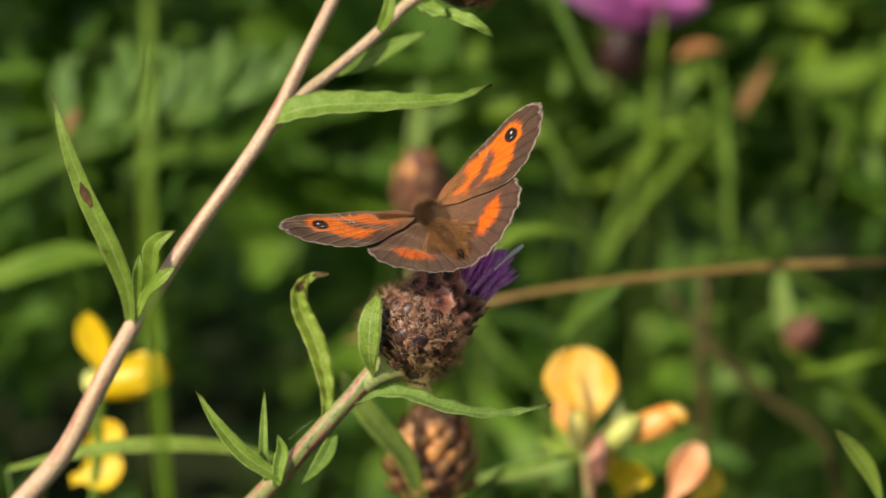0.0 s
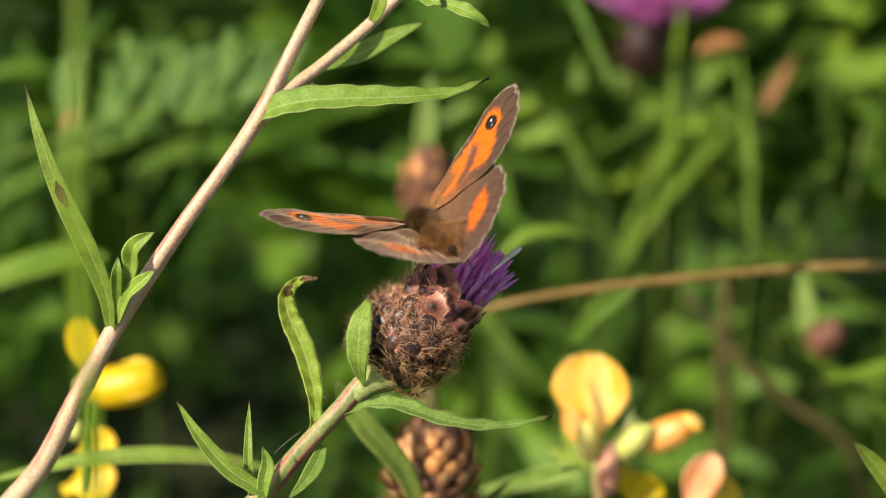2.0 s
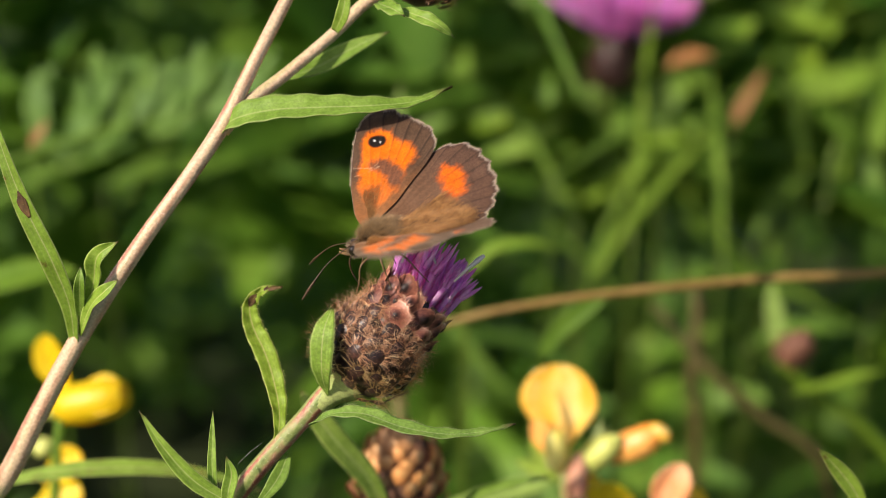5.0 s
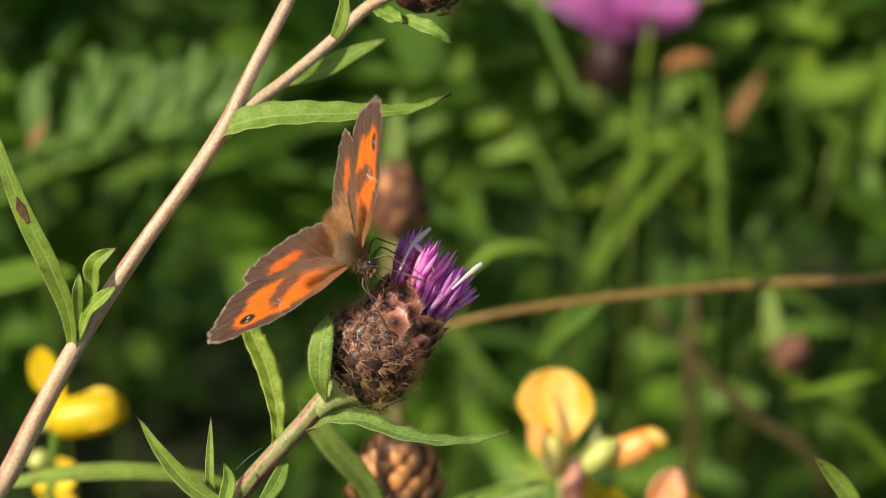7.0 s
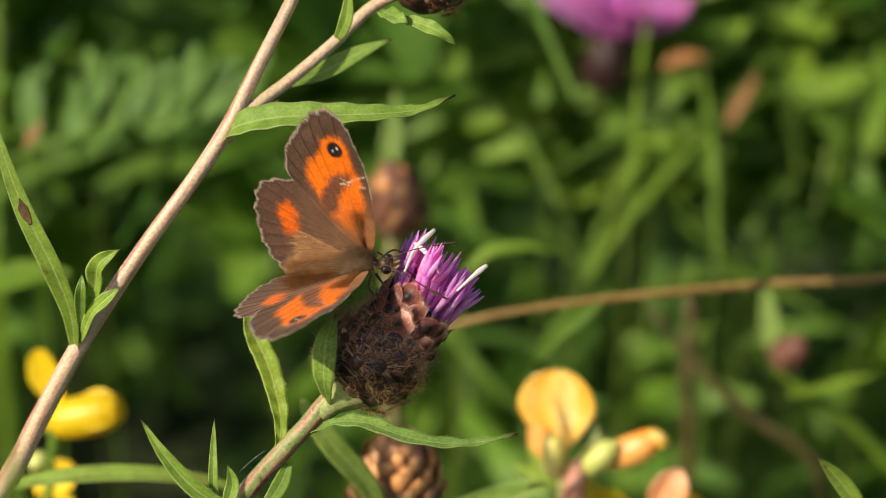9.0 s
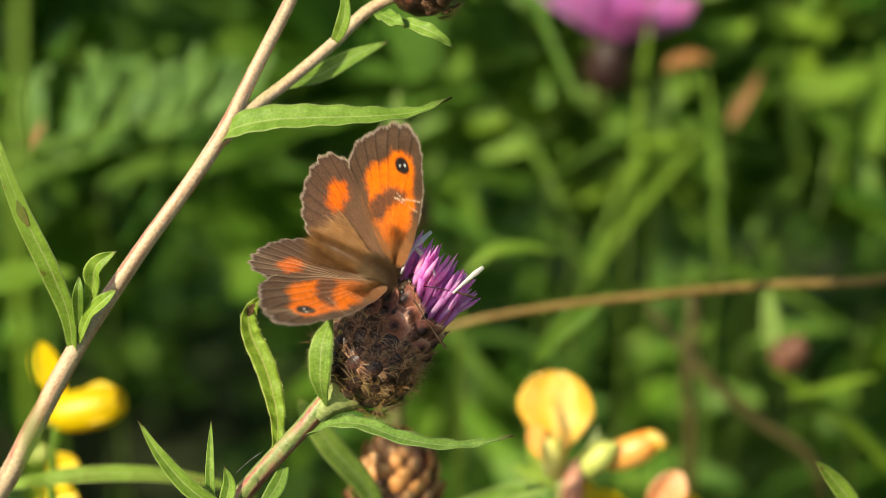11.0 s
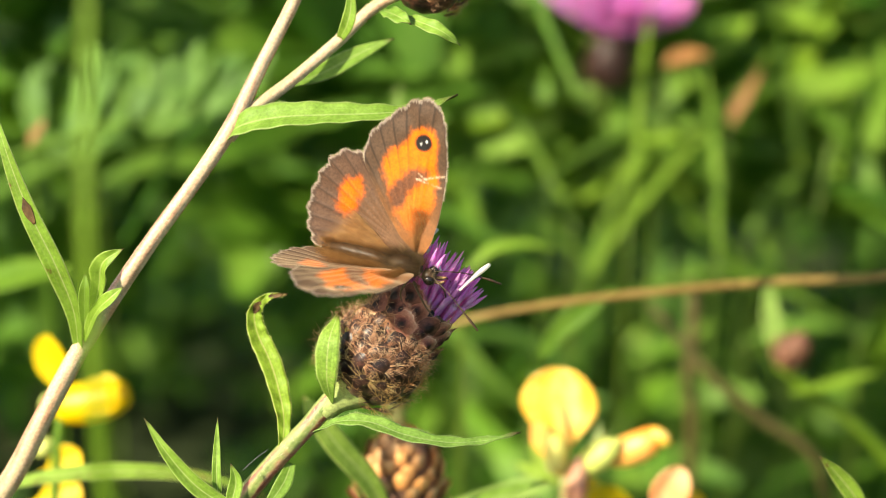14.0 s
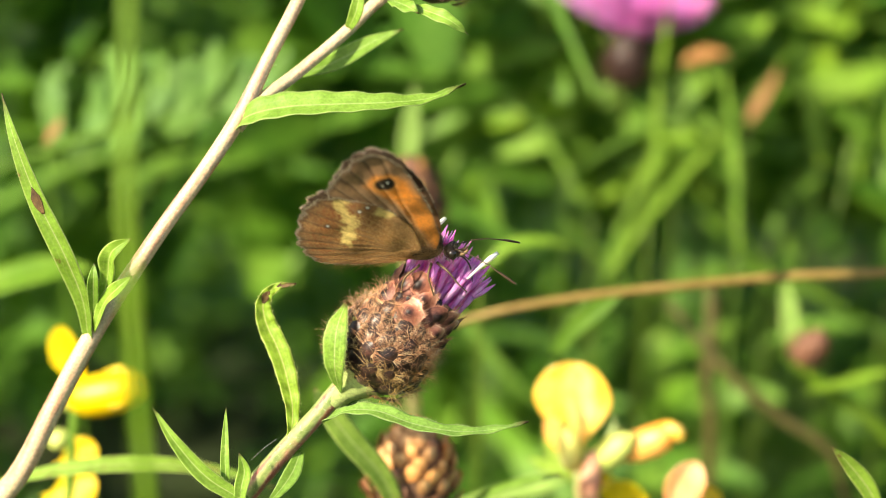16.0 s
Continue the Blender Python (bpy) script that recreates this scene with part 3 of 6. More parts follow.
def head_radius(z, profile):
    for (a, ra), (b, rb) in zip(profile, profile[1:]):
        if z <= b:
            t = (z - a) / (b - a)
            t = t * t * (3 - 2 * t) * 0.4 + t * 0.6
            return ra + (rb - ra) * t
    return profile[-1][1]


def lathe(bm, m, profile, sides=28, mat=0):
    rows = []
    for z, r in profile:
        rows.append([bm.verts.new(m @ Vector((math.cos(2 * math.pi * j / sides) * r * MM, math.sin(2 * math.pi * j / sides) * r * MM, z * MM))) for j in range(sides)])
    for a, b in zip(rows, rows[1:]):
        for j in range(sides):
            bm.faces.new((a[j], a[(j + 1) % sides], b[(j + 1) % sides], b[j])).material_index = mat
    bm.faces.new(rows[0][::-1]).material_index = mat
    bm.faces.new(rows[-1]).material_index = mat


def set_bracts(head, parent, m, profile, meshes, count, z_range, seed, scale=1.0, tilt=0.16, turn=0.0):
    """Overlapping scales set in spirals round a head."""
    rng = random.Random(seed)
    pm = parent.matrix_basis
    for i in range(count):
        f = (i + 0.5) / count
        z = z_range[0] + (z_range[1] - z_range[0]) * f
        a = turn + i * 2.39996 + rng.uniform(-0.15, 0.15)
        r = head_radius(z, profile)
        slope = (head_radius(z + 0.4, profile) - head_radius(z - 0.4, profile)) / 0.8
        radial = Vector((math.cos(a), math.sin(a), 0))
        up = (Vector((0, 0, 1)) + radial * (slope + tilt + rng.uniform(-0.12, 0.2)) + Vector((-math.sin(a), math.cos(a), 0)) * rng.gauss(0, 0.15)).normalized()
        side = up.cross(radial).normalized()
        outv = side.cross(up).normalized()
        if outv.dot(radial) < 0:
            outv = -outv
        side = up.cross(outv)
        k = scale * rng.uniform(0.82, 1.15)
        loc = Matrix((side, up, outv)).transposed().to_4x4() @ Matrix.Diagonal((k, k, k, 1))
        loc.translation = (radial * r + Vector((0, 0, z - 0.6))) * MM
        ob = new("bract", meshes(f, rng))
        ob.parent = head
        ob.matrix_basis = m @ loc
        ob.matrix_parent_inverse = (pm @ head.matrix_parent_inverse @ head.matrix_basis).inverted()


def flower_head(parent, m, profile, meshes, count, z_range, core_mat, seed, scale=1.0, label="", tilt=0.16, name="flower_head"):
    """A knapweed head: a rounded core clad in scales."""
    bm = bmesh.new()
    lathe(bm, m, [(z, r * 0.93) for z, r in profile])
    head = part(name, bm, core_mat, parent, label)
    set_bracts(head, parent, m, profile, meshes, count, z_range, seed, scale, tilt)
    return head


OUTER = [bract_mesh(BRACT_DARK, FRINGE, 2.2, 1.7, 58, 1.8, 0.04, s, "outer_bract", 0.16, 0.022, 0.25) for s in range(9)]
BASAL = [bract_mesh(BRACT_DARK, FRINGE_PALE, 1.8, 1.4, 44, 1.7, 0.06, s + 70, "basal_bract", 0.16, 0.026, 0.9) for s in range(4)]
PAPERY = [papery_bract(4.0, 3.3, s + 9, "papery_bract", True) for s in range(6)]
PAPERY_DARK = [papery_bract(3.8, 3.0, s + 19, "dark_upper_bract", False) for s in range(3)]
OLD = [bract_mesh(DRIED, DRIED, 2.5, 2.3, 13, 1.0, 0.22, s + 30, "old_bract") for s in range(4)]
SHADED = [bract_mesh(BRACT_DARK, BRACT_DARK, 2.2, 1.9, 21, 1.6, 0.05, s + 50, "shaded_bract") for s in range(3)]
OLD_DARK = [bract_mesh(DRIED_DARK, DRIED_DARK, 2.6, 2.6, 7, 0.6, 0.2, s + 40, "old_dark_bract") for s in range(3)]


def floret(rng, base, way, length, radius=0.34, droop=0.0):
    """One tubular floret: a thin tube that opens into narrow pointed lobes."""
    bm = bmesh.new()
    side = Vector((rng.uniform(-1, 1), rng.uniform(-1, 1), rng.uniform(-1, 1)))
    side = (side - way * side.dot(way)).normalized()
    mid = base + way * length * 0.55 * MM + side * rng.uniform(0, 0.5) * MM
    tube(bm, [base, base + way * length * 0.3 * MM, mid], [radius * 0.5, radius * 0.6, radius], 6, 6)
    for k in range(3):
        a = k * 2.09 + rng.uniform(-0.3, 0.3)
        o = (side * math.cos(a) + way.cross(side) * math.sin(a))
        tip = base + way * length * rng.uniform(0.88, 1.05) * MM + o * rng.uniform(0.35, 0.9) * MM + side * droop * MM
        tube(bm, [mid + o * radius * 0.5 * MM, (mid + tip) / 2 + o * 0.15 * MM, tip], [radius * 0.55, radius * 0.72, radius * 0.5, 0.05], 5, 7)
    return bm


def stem_fuzz(plant, points, radius, count, seed):
    """Fine pale hairs and scurf on a stem."""
    rng = random.Random(seed)
    fz = bmesh.new()
    line = spline(points, 60)
    for k in range(count):
        i = min(58, int(rng.random() ** 0.8 * 59))
        tang = (line[i + 1] - line[i]).normalized()
        o = Vector((rng.gauss(0, 1), rng.gauss(0, 1), rng.gauss(0, 1)))
        o = (o - tang * o.dot(tang)).normalized()
        root = line[i].lerp(line[i + 1], rng.random()) + o * radius * MM
        end = root + (o * rng.uniform(0.2, 0.7) + tang * rng.uniform(-0.2, 0.8)) * rng.uniform(0.2, 0.7) * MM
        sv = o.cross(tang) * 0.025 * MM
        fz.faces.new([fz.verts.new(c) for c in (root - sv, root + sv, end)])
    part("fuzz", fz, WHITE, plant, "fine pale hairs of the stem")


def withered_spot(plant, points, start, stop, width, face):
    """A dark withered patch lying flat on the upper side of a leaf, along a stretch of it."""
    line = spline(points, 80)
    lift = Vector(face).normalized() * 0.14 * MM
    leaf(plant, [line[round((start + (stop - start) * k / 4) * 79)] + lift for k in range(5)], width, face, WITHERED, "dark brown withered spot", "spot", shape=0.5, fold=0.25, base=0.3, thick=0.05, wave=0.04, n=20)


def build_main_knapweed():
    stem_base = at(-43.3, -49.3, 12)
    foot = ground_below(stem_base, -0.05, 0.05)
    plant = thing("knapweed", foot, "brown knapweed head with purple florets on a ribbed green-pink stem", "flower")
    bm = bmesh.new()
    tube(bm, [foot, foot.lerp(stem_base, 0.6) + Vector((0.01, 0, 0)), stem_base, at(-35.6, -41.8, 7), at(-28.8, -34.6, 3), at(-24.3, -29.4, 1), at(-19.2, -23.9, 0), at(-16.1, -20.5, 0), at(-13.7, -18.7, 0)], [1.7, 1.7, 1.55, 1.45, 1.36, 1.25, 1.2, 1.4, 2.3], 30, 80, 0.05)
    part("stem", bm, STEM_GREEN, plant, "ribbed stem, green with a pink flush")
    part("collar", tube(bmesh.new(), [at(-17.3, -22.2, 0), at(-15.6, -20.6, 0), at(-14.3, -19.3, 0), at(-13.4, -18.3, 0)], [1.3, 1.75, 3.0, 4.35], 28, 20, 0.05), PALE_LEAF, plant, "pale green collar under the head")
    origin = at(-14.2, -19.2, 0)
    axis = RIGHT * 0.66 + UPV * 0.74 + VIEW * 0.02
    m = frame_on(origin, axis, VIEW)
    profile = [(-0.3, 1.9), (0.8, 4.0), (2.4, 6.0), (5.0, 6.9), (8.0, 6.5), (10.5, 5.7), (13.0, 5.1), (15.0, 5.0), (16.2, 4.8)]

    def pick(f, rng):
        return rng.choice(BASAL) if f < 0.34 else rng.choice(OUTER)
    head = flower_head(plant, m, profile, pick, 90, (0.7, 11.4), BRACT_DARK, 7, 1.22, "dark brown scaly involucre with curly tan fringes", 0.04)
    set_bracts(head, plant, m, profile, lambda f, r: r.choice(PAPERY) if r.random() < 0.45 else r.choice(PAPERY_DARK), 30, (10.3, 14.2), 17, 1.0, 0.10, 0.6)
    rng = random.Random(21)
    tuft = m @ Matrix.Translation((0, 0, 14.6 * MM))
    for i in range(54):
        r = 4.4 * math.sqrt((i + 0.5) / 54)
        a = i * 2.39996
        p = tuft @ Vector((math.cos(a) * r * MM, math.sin(a) * r * MM, 0))
        rad = (tuft.to_3x3() @ Vector((math.cos(a), math.sin(a), 0)))
        way = (RIGHT * 0.49 + UPV * 0.85 - VIEW * 0.05 + rad * (0.03 + 0.035 * r) + Vector((rng.gauss(0, 0.06), rng.gauss(0, 0.06), rng.gauss(0, 0.06)))).normalized()
        part("floret", floret(rng, p, way, rng.uniform(7.0, 10.2) * (1.0 if r > 2 else 0.95), 0.52), FLORET, head)
    for a, b, c in ((at(-5.7, -2.8, -5.5), at(-4.7, 0.1, -5), at(-1.7, 2.8, -3)), (at(-1.2, -2.9, -6.5), at(-1.5, -1.3, -6), at(-4.3, 1.0, -4)), (at(1.2, -5.3, -7), at(3.1, -3.5, -7), at(5.2, -1.9, -6))):
        part("anther_tube", tube(bmesh.new(), [a, b.lerp((a + c) / 2, 0.3), b.lerp(c, 0.55), c], [0.16, 0.26, 0.4, 0.26], 8, 14), WHITE, head, "white anther tube")
    bm = bmesh.new()
    ball(bm, Matrix.Translation(at(-13.7, -10.6, -5.2)) @ Matrix.Diagonal((0.34 * MM, 0.28 * MM, 0.42 * MM, 1)), 10, 7)
    part("pollen_lump", bm, CALYX_YEL, head, "tiny pale yellow lump of pollen")
    stem_fuzz(plant, [at(-28.8, -34.6, 3), at(-24.3, -29.4, 1), at(-19.2, -23.9, 0), at(-16.1, -20.5, 0), at(-13.7, -18.7, 0)], 1.24, 1300, 6)
    # leaves of the stem
    leaf(plant, [at(-15.9, -20.7, -1.6), at(-16.3, -16.8, -6.3), at(-15.9, -11.8, -7.5), at(-14.8, -8.4, -5)], 3.2, VIEW * 0.95 - RIGHT * 0.25, LEAF_DULL, "small hairy green leaf under the head", fuzz=520, shape=0.55, fold=0.12, base=0.08, wave=0.08, n=36)
    way = [at(-23.2, -28.0, 0), at(-22.7, -25.4, 0.5), at(-22.7, -22.6, 1), at(-23.3, -19.9, 2), at(-24.2, -16.9, 3), at(-25.3, -14.2, 3.5), at(-26.3, -12.3, 4), at(-26.9, -10.4, 4), at(-27.0, -8.7, 4), at(-26.2, -7.3, 3.5), at(-24.8, -6.4, 3), at(-22.3, -6.1, 2.5)]
    withered_spot(plant, way, 0.72, 0.84, 1.1, VIEW * 0.95 + RIGHT * 0.25)
    withered_spot(plant, way, 0.90, 0.98, 0.8, VIEW * 0.95 + RIGHT * 0.25)
    leaf(plant, way, 3.0, VIEW * 0.95 + RIGHT * 0.25, LEAF_SPOT, "curled green leaf with brown blotches", fuzz=260, shape=0.42, fold=0.35, base=0.22, wave=0.25, n=72, tip=0.1)
    leaf(plant, [at(-18.4, -24.6, -0.8), at(-14.7, -22.9, -4), at(-10.8, -22.9, -5), at(-5.9, -24.5, -6), at(-0.3, -25.5, -6), at(5.0, -25.3, -5), at(9.4, -24.3, -4)], 2.5, UPV * 0.8 + VIEW * 0.65, LEAF_DULL, "long narrow leaf with a dark tip", fuzz=400, shape=0.4, fold=0.3, base=0.16, wave=0.15, n=50)
    leaf(plant, [at(-21.6, -29.1, 1), at(-22.5, -31.5, 0), at(-23.9, -33.6, -1), at(-26.2, -36.1, -2)], 2.3, VIEW, LEAF, shape=0.4, base=0.5)
    leaf(plant, [at(-28.5, -35.4, -2), at(-33.6, -31.9, -3.5), at(-37.6, -27.2, -4.5), at(-40.7, -22.3, -5)], 2.3, VIEW + UPV * 0.3, LEAF, "slender green leaf with a dark tip", fuzz=160, shape=0.35, fold=0.4, base=0.6, n=40)
    leaf(plant, [at(-31.0, -35.5, -1.5), at(-31.4, -31.2, -2), at(-31.4, -26.6, -2), at(-31.3, -22.5, -2)], 1.25, VIEW, LEAF, shape=0.4, fold=0.5, base=0.7)
    leaf(plant, [at(-29.6, -36.1, -2), at(-29.2, -33.4, -2.5), at(-28.7, -31.0, -3), at(-29.3, -28.5, -4)], 2.0, VIEW, LEAF, shape=0.55, fold=0.45, base=0.6)


def build_branch_knapweed():
    """The taller stem that crosses behind, with its fork, leaves and bud."""
    low = at(-79.7, -54.8, 22)
    foot = ground_below(low, -0.08, 0.03)
    plant = thing("knapweed", foot, "tall forked knapweed with pinkish stem and narrow green leaves", "plant")
    bm = bmesh.new()
    tube(bm, [foot, foot.lerp(low, 0.6) + Vector((0.008, 0, 0)), low, at(-62.7, -32.8, 12.4), at(-57.5, -23.9, 9.2), at(-51.0, -13.0, 6.2), at(-41.9, 0.5, 5.1), at(-34.9, 9.9, 4.1), at(-30.3, 16.9, 4.1), at(-26.4, 25.4, 6.2), at(-21.5, 36.1, 9.2), at(-18.2, 45.5, 12.4), at(-15.2, 57.9, 16.6)], [1.9, 1.8, 1.7, 1.5, 1.38, 1.28, 1.1, 1.06, 1.12, 0.95, 0.9, 0.85, 0.8], 28, 100, 0.03)
    stem = part("stem", bm, STEM, plant, "pale stem streaked with pink")
    bm = bmesh.new()
    tube(bm, [at(-30.7, 15.7, 4.1), at(-27.8, 19.0, 5.1), at(-22.5, 23.4, 7.1), at(-15.9, 29.3, 9.2), at(-10.8, 34.3, 10.3), at(-6.8, 36.4, 10.3), at(-3.7, 37.1, 9.2)], [1.2, 0.95, 0.85, 0.85, 0.9, 0.8, 1.0], 14, 50, 0.03)
    part("branch", bm, STEM, plant, "pale forking side branch")
    stem_fuzz(plant, [at(-62.4, -32.7, 11.5), at(-57.5, -23.9, 9.2), at(-51.1, -13.0, 6.9), at(-41.8, 0.5, 4.6), at(-34.9, 9.9, 4.6), at(-30.4, 17.0, 4.6), at(-26.5, 25.4, 6.9)], 1.15, 700, 5)
    leaf(plant, [at(-31.9, 15.0, 5.4), at(-28.6, 17.0, 2.4), at(-23.4, 18.0, 0.6), at(-16.5, 18.3, 0), at(-9.9, 18.5, 0), at(-3.8, 19.2, 1.1), at(1.1, 21.4, 2.1)], 4.5, VIEW * 0.8 + UPV * 0.6 - RIGHT * 0.3, LEAF, "long bright green leaf with wavy edges", fuzz=200, shape=0.26, fold=0.3, base=0.16, wave=0.15, n=60, thick=0.25)
    way = [at(-51.6, -13.6, 5.6), at(-51.5, -8.4, 2.1), at(-53.1, -2.4, -1.1), at(-56.6, 5.8, -3.2), at(-59.2, 13.3, -4.1), at(-61.0, 19.6, -4.1)]
    withered_spot(plant, way, 0.55, 0.63, 1.5, VIEW * 0.9 - RIGHT * 0.35)
    leaf(plant, way, 3.3, VIEW * 0.9 - RIGHT * 0.35, LEAF_SPOT, "upright green leaf with a brown spot", fuzz=160, shape=0.4, fold=0.25, base=0.45, n=50)
    leaf(plant, [at(-50.2, -11.6, 5.4), at(-48.0, -5.2, 1.5), at(-46.6, -1.6, -2.1), at(-43.7, 0.2, -3.2)], 2.6, VIEW - RIGHT * 0.2, LEAF, "small curled leaf", shape=0.55, fold=0.5, base=0.25, wave=0.2)
    leaf(plant, [at(-50.6, -12.4, 5.0), at(-49.6, -7.8, 0), at(-48.9, -5.2, -3.2), at(-48.8, -3.1, -3.2)], 1.7, VIEW, LEAF, shape=0.5, fold=0.4, base=0.3)
    leaf(plant, [at(-50.6, -12.6, 4.6), at(-48.0, -8.6, -0.5), at(-45.3, -6.4, -4.1), at(-43.6, -4.9, -4.1)], 2.2, VIEW + UPV * 0.4, LEAF, shape=0.5, fold=0.4, base=0.3)
    leaf(plant, [at(-23.1, 23.5, 12.4), at(-18.3, 25.5, 14.5), at(-13.1, 28.4, 15.6), at(-7.9, 30.7, 15.6)], 3.1, VIEW * 0.8 + UPV * 0.4, LEAF, "short green leaf in the fork", shape=0.45, fold=0.2, base=0.2)
    leaf(plant, [at(-15.2, 29.6, 6.2), at(-14.1, 31.4, 4.1), at(-13.6, 34.0, 3.2), at(-14.3, 38.9, 2.1)], 1.9, VIEW, LEAF, shape=0.4, base=0.6)
    leaf(plant, [at(-9.4, 33.4, 6.2), at(-7.3, 32.1, 2.1), at(-5.3, 30.7, 0)], 2.4, VIEW + UPV * 0.4, LEAF, shape=0.5, base=0.4, wave=0.3)
    leaf(plant, [at(-6.6, 32.3, 4.1), at(-3.8, 31.0, 1.1), at(-1.1, 29.7, 0), at(1.5, 27.9, 1.1)], 2.0, VIEW + UPV * 0.3, LEAF, shape=0.5, base=0.35, wave=0.2)
    m = frame_on(at(-4.9, 34.0, 8), RIGHT * 0.45 + UPV * 0.95 + VIEW * 0.1, VIEW)
    prof = [(-0.3, 1.5), (0.8, 3.6), (2.4, 5.0), (5.0, 5.6), (8.0, 4.6), (11.0, 3.0), (12.0, 2.2)]
    flower_head(plant, m, prof, lambda f, r: r.choice(OUTER), 80, (0.8, 11.5), BRACT_DARK, 12, 0.85, "dark scaly knapweed bud")


def build_seed_heads():
    base = at(-8.8, -63.8, 50)
    foot = ground_below(base, 0.02, 0.06)
    plant = thing("dried_knapweed", foot, "dried knapweed seed head, rusty brown and scaly", "seed head", "dried heads in the meadow")
    part("stem", tube(bmesh.new(), [foot, foot.lerp(base, 0.6), base, at(-8.1, -50.4, 46), at(-7.6, -45.1, 45)], [1.6, 1.5, 1.4, 1.3, 1.6], 12, 40), STEM_GREEN, plant)
    m = frame_on(at(-7.8, -44.7, 45), UPV * 1.0 + RIGHT * 0.03 + VIEW * 0.25, VIEW)
    prof = [(-0.3, 2.0), (0.8, 4.6), (2.6, 6.2), (5.5, 7.0), (8.5, 6.7), (11.5, 5.6), (14.0, 3.8), (15.6, 1.8)]
    flower_head(plant, m, prof, lambda f, r: r.choice(OLD) if r.random() < 0.8 else r.choice(OLD_DARK), 92, (0.8, 15.0), DRIED_DARK, 5, 1.12, "rusty brown dried scales", 0.1)
    leaf(plant, [at(-8.5, -47.0, 40), at(-11.9, -37.1, 34), at(-16.9, -30.4, 30), at(-20.7, -24.8, 28), at(-22.1, -22.4, 28)], 3.9, VIEW * 0.9 + UPV * 0.3, PALE_LEAF, "pale green leaf leaning away from the stem", shape=0.5, base=0.5, fold=0.15)
    leaf(plant, [at(-1.3, -45.8, 46), at(5.1, -41.3, 44), at(11.0, -39.0, 42), at(16.5, -37.5, 42)], 3.2, UPV + VIEW * 0.5, LEAF, shape=0.45, base=0.4)

    base = at(-10.8, -33.2, 150)
    foot = ground_below(base, 0.01, 0.1)
    plant = thing("dried_knapweed", foot, "far dried knapweed head, dull reddish brown", "seed head", "dried heads in the meadow")
    part("stem", tube(bmesh.new(), [foot, foot.lerp(base, 0.6), base, at(-11.9, -10.0, 146), at(-10.5, 2.6, 140)], [1.6, 1.5, 1.4, 1.3, 1.6], 10, 40), STEM_GREEN, plant)
    m = frame_on(at(-9.6, 2.9, 140), UPV * 0.98 - RIGHT * 0.05 + VIEW * 0.3, VIEW)
    prof = [(-0.3, 2.0), (0.8, 4.4), (2.6, 6.0), (5.5, 6.7), (8.5, 6.4), (11.5, 5.4), (14.0, 4.0), (16.0, 2.0)]
    flower_head(plant, m, prof, lambda f, r: r.choice(OLD) if r.random() < 0.45 else r.choice(OLD_DARK), 60, (0.8, 15.4), DRIED_DARK, 6, 1.1, "reddish brown dried scales", 0.1)
    leaf(plant, [at(-11.8, 16.8, 150), at(-11.3, 22.9, 150), at(-10.8, 29.0, 150), at(-10.0, 37.3, 150)], 5.0, VIEW, PALE_LEAF, "pale upright leaf behind the head", shape=0.4, base=0.7)

    base = at(114.3, -62.8, 175)
    foot = ground_below(base, 0.05, 0.06)
    plant = thing("dried_knapweed", foot, "far brown bud nodding on a slanting green stem", "seed head", "dried heads in the meadow")
    part("stem", tube(bmesh.new(), [foot, foot.lerp(base, 0.6), base, at(100.8, -45.2, 165), at(85.2, -33.6, 155), at(76.0, -26.2, 150)], [1.6, 1.8, 1.8, 1.7, 1.6, 1.6], 10, 40), BLADE, plant)
    m = frame_on(at(75.8, -26.2, 150), UPV * 0.55 + RIGHT * 0.55 + VIEW * 0.35, VIEW)
    prof = [(-0.3, 1.4), (0.6, 2.7), (2.1, 3.6), (4.4, 3.8), (6.4, 3.1), (8.0, 2.1), (8.8, 1.1)]
    flower_head(plant, m, prof, lambda f, r: r.choice(OLD_DARK), 45, (0.6, 8.4), DRIED_DARK, 8, 0.8, "dull brown scales", 0.1)
    leaf(plant, [at(75.8, -25.5, 150), at(75.3, -19.2, 152), at(74.9, -12.8, 154), at(74.8, -7.7, 156)], 4.5, VIEW, PALE_LEAF, shape=0.45, base=0.6)
    leaf(plant, [at(79.0, -33.2, 150), at(86.7, -31.9, 150), at(94.3, -29.6, 150), at(99.5, -28.6, 150)], 4.5, UPV + VIEW * 0.4, BLADE, shape=0.45, base=0.5)


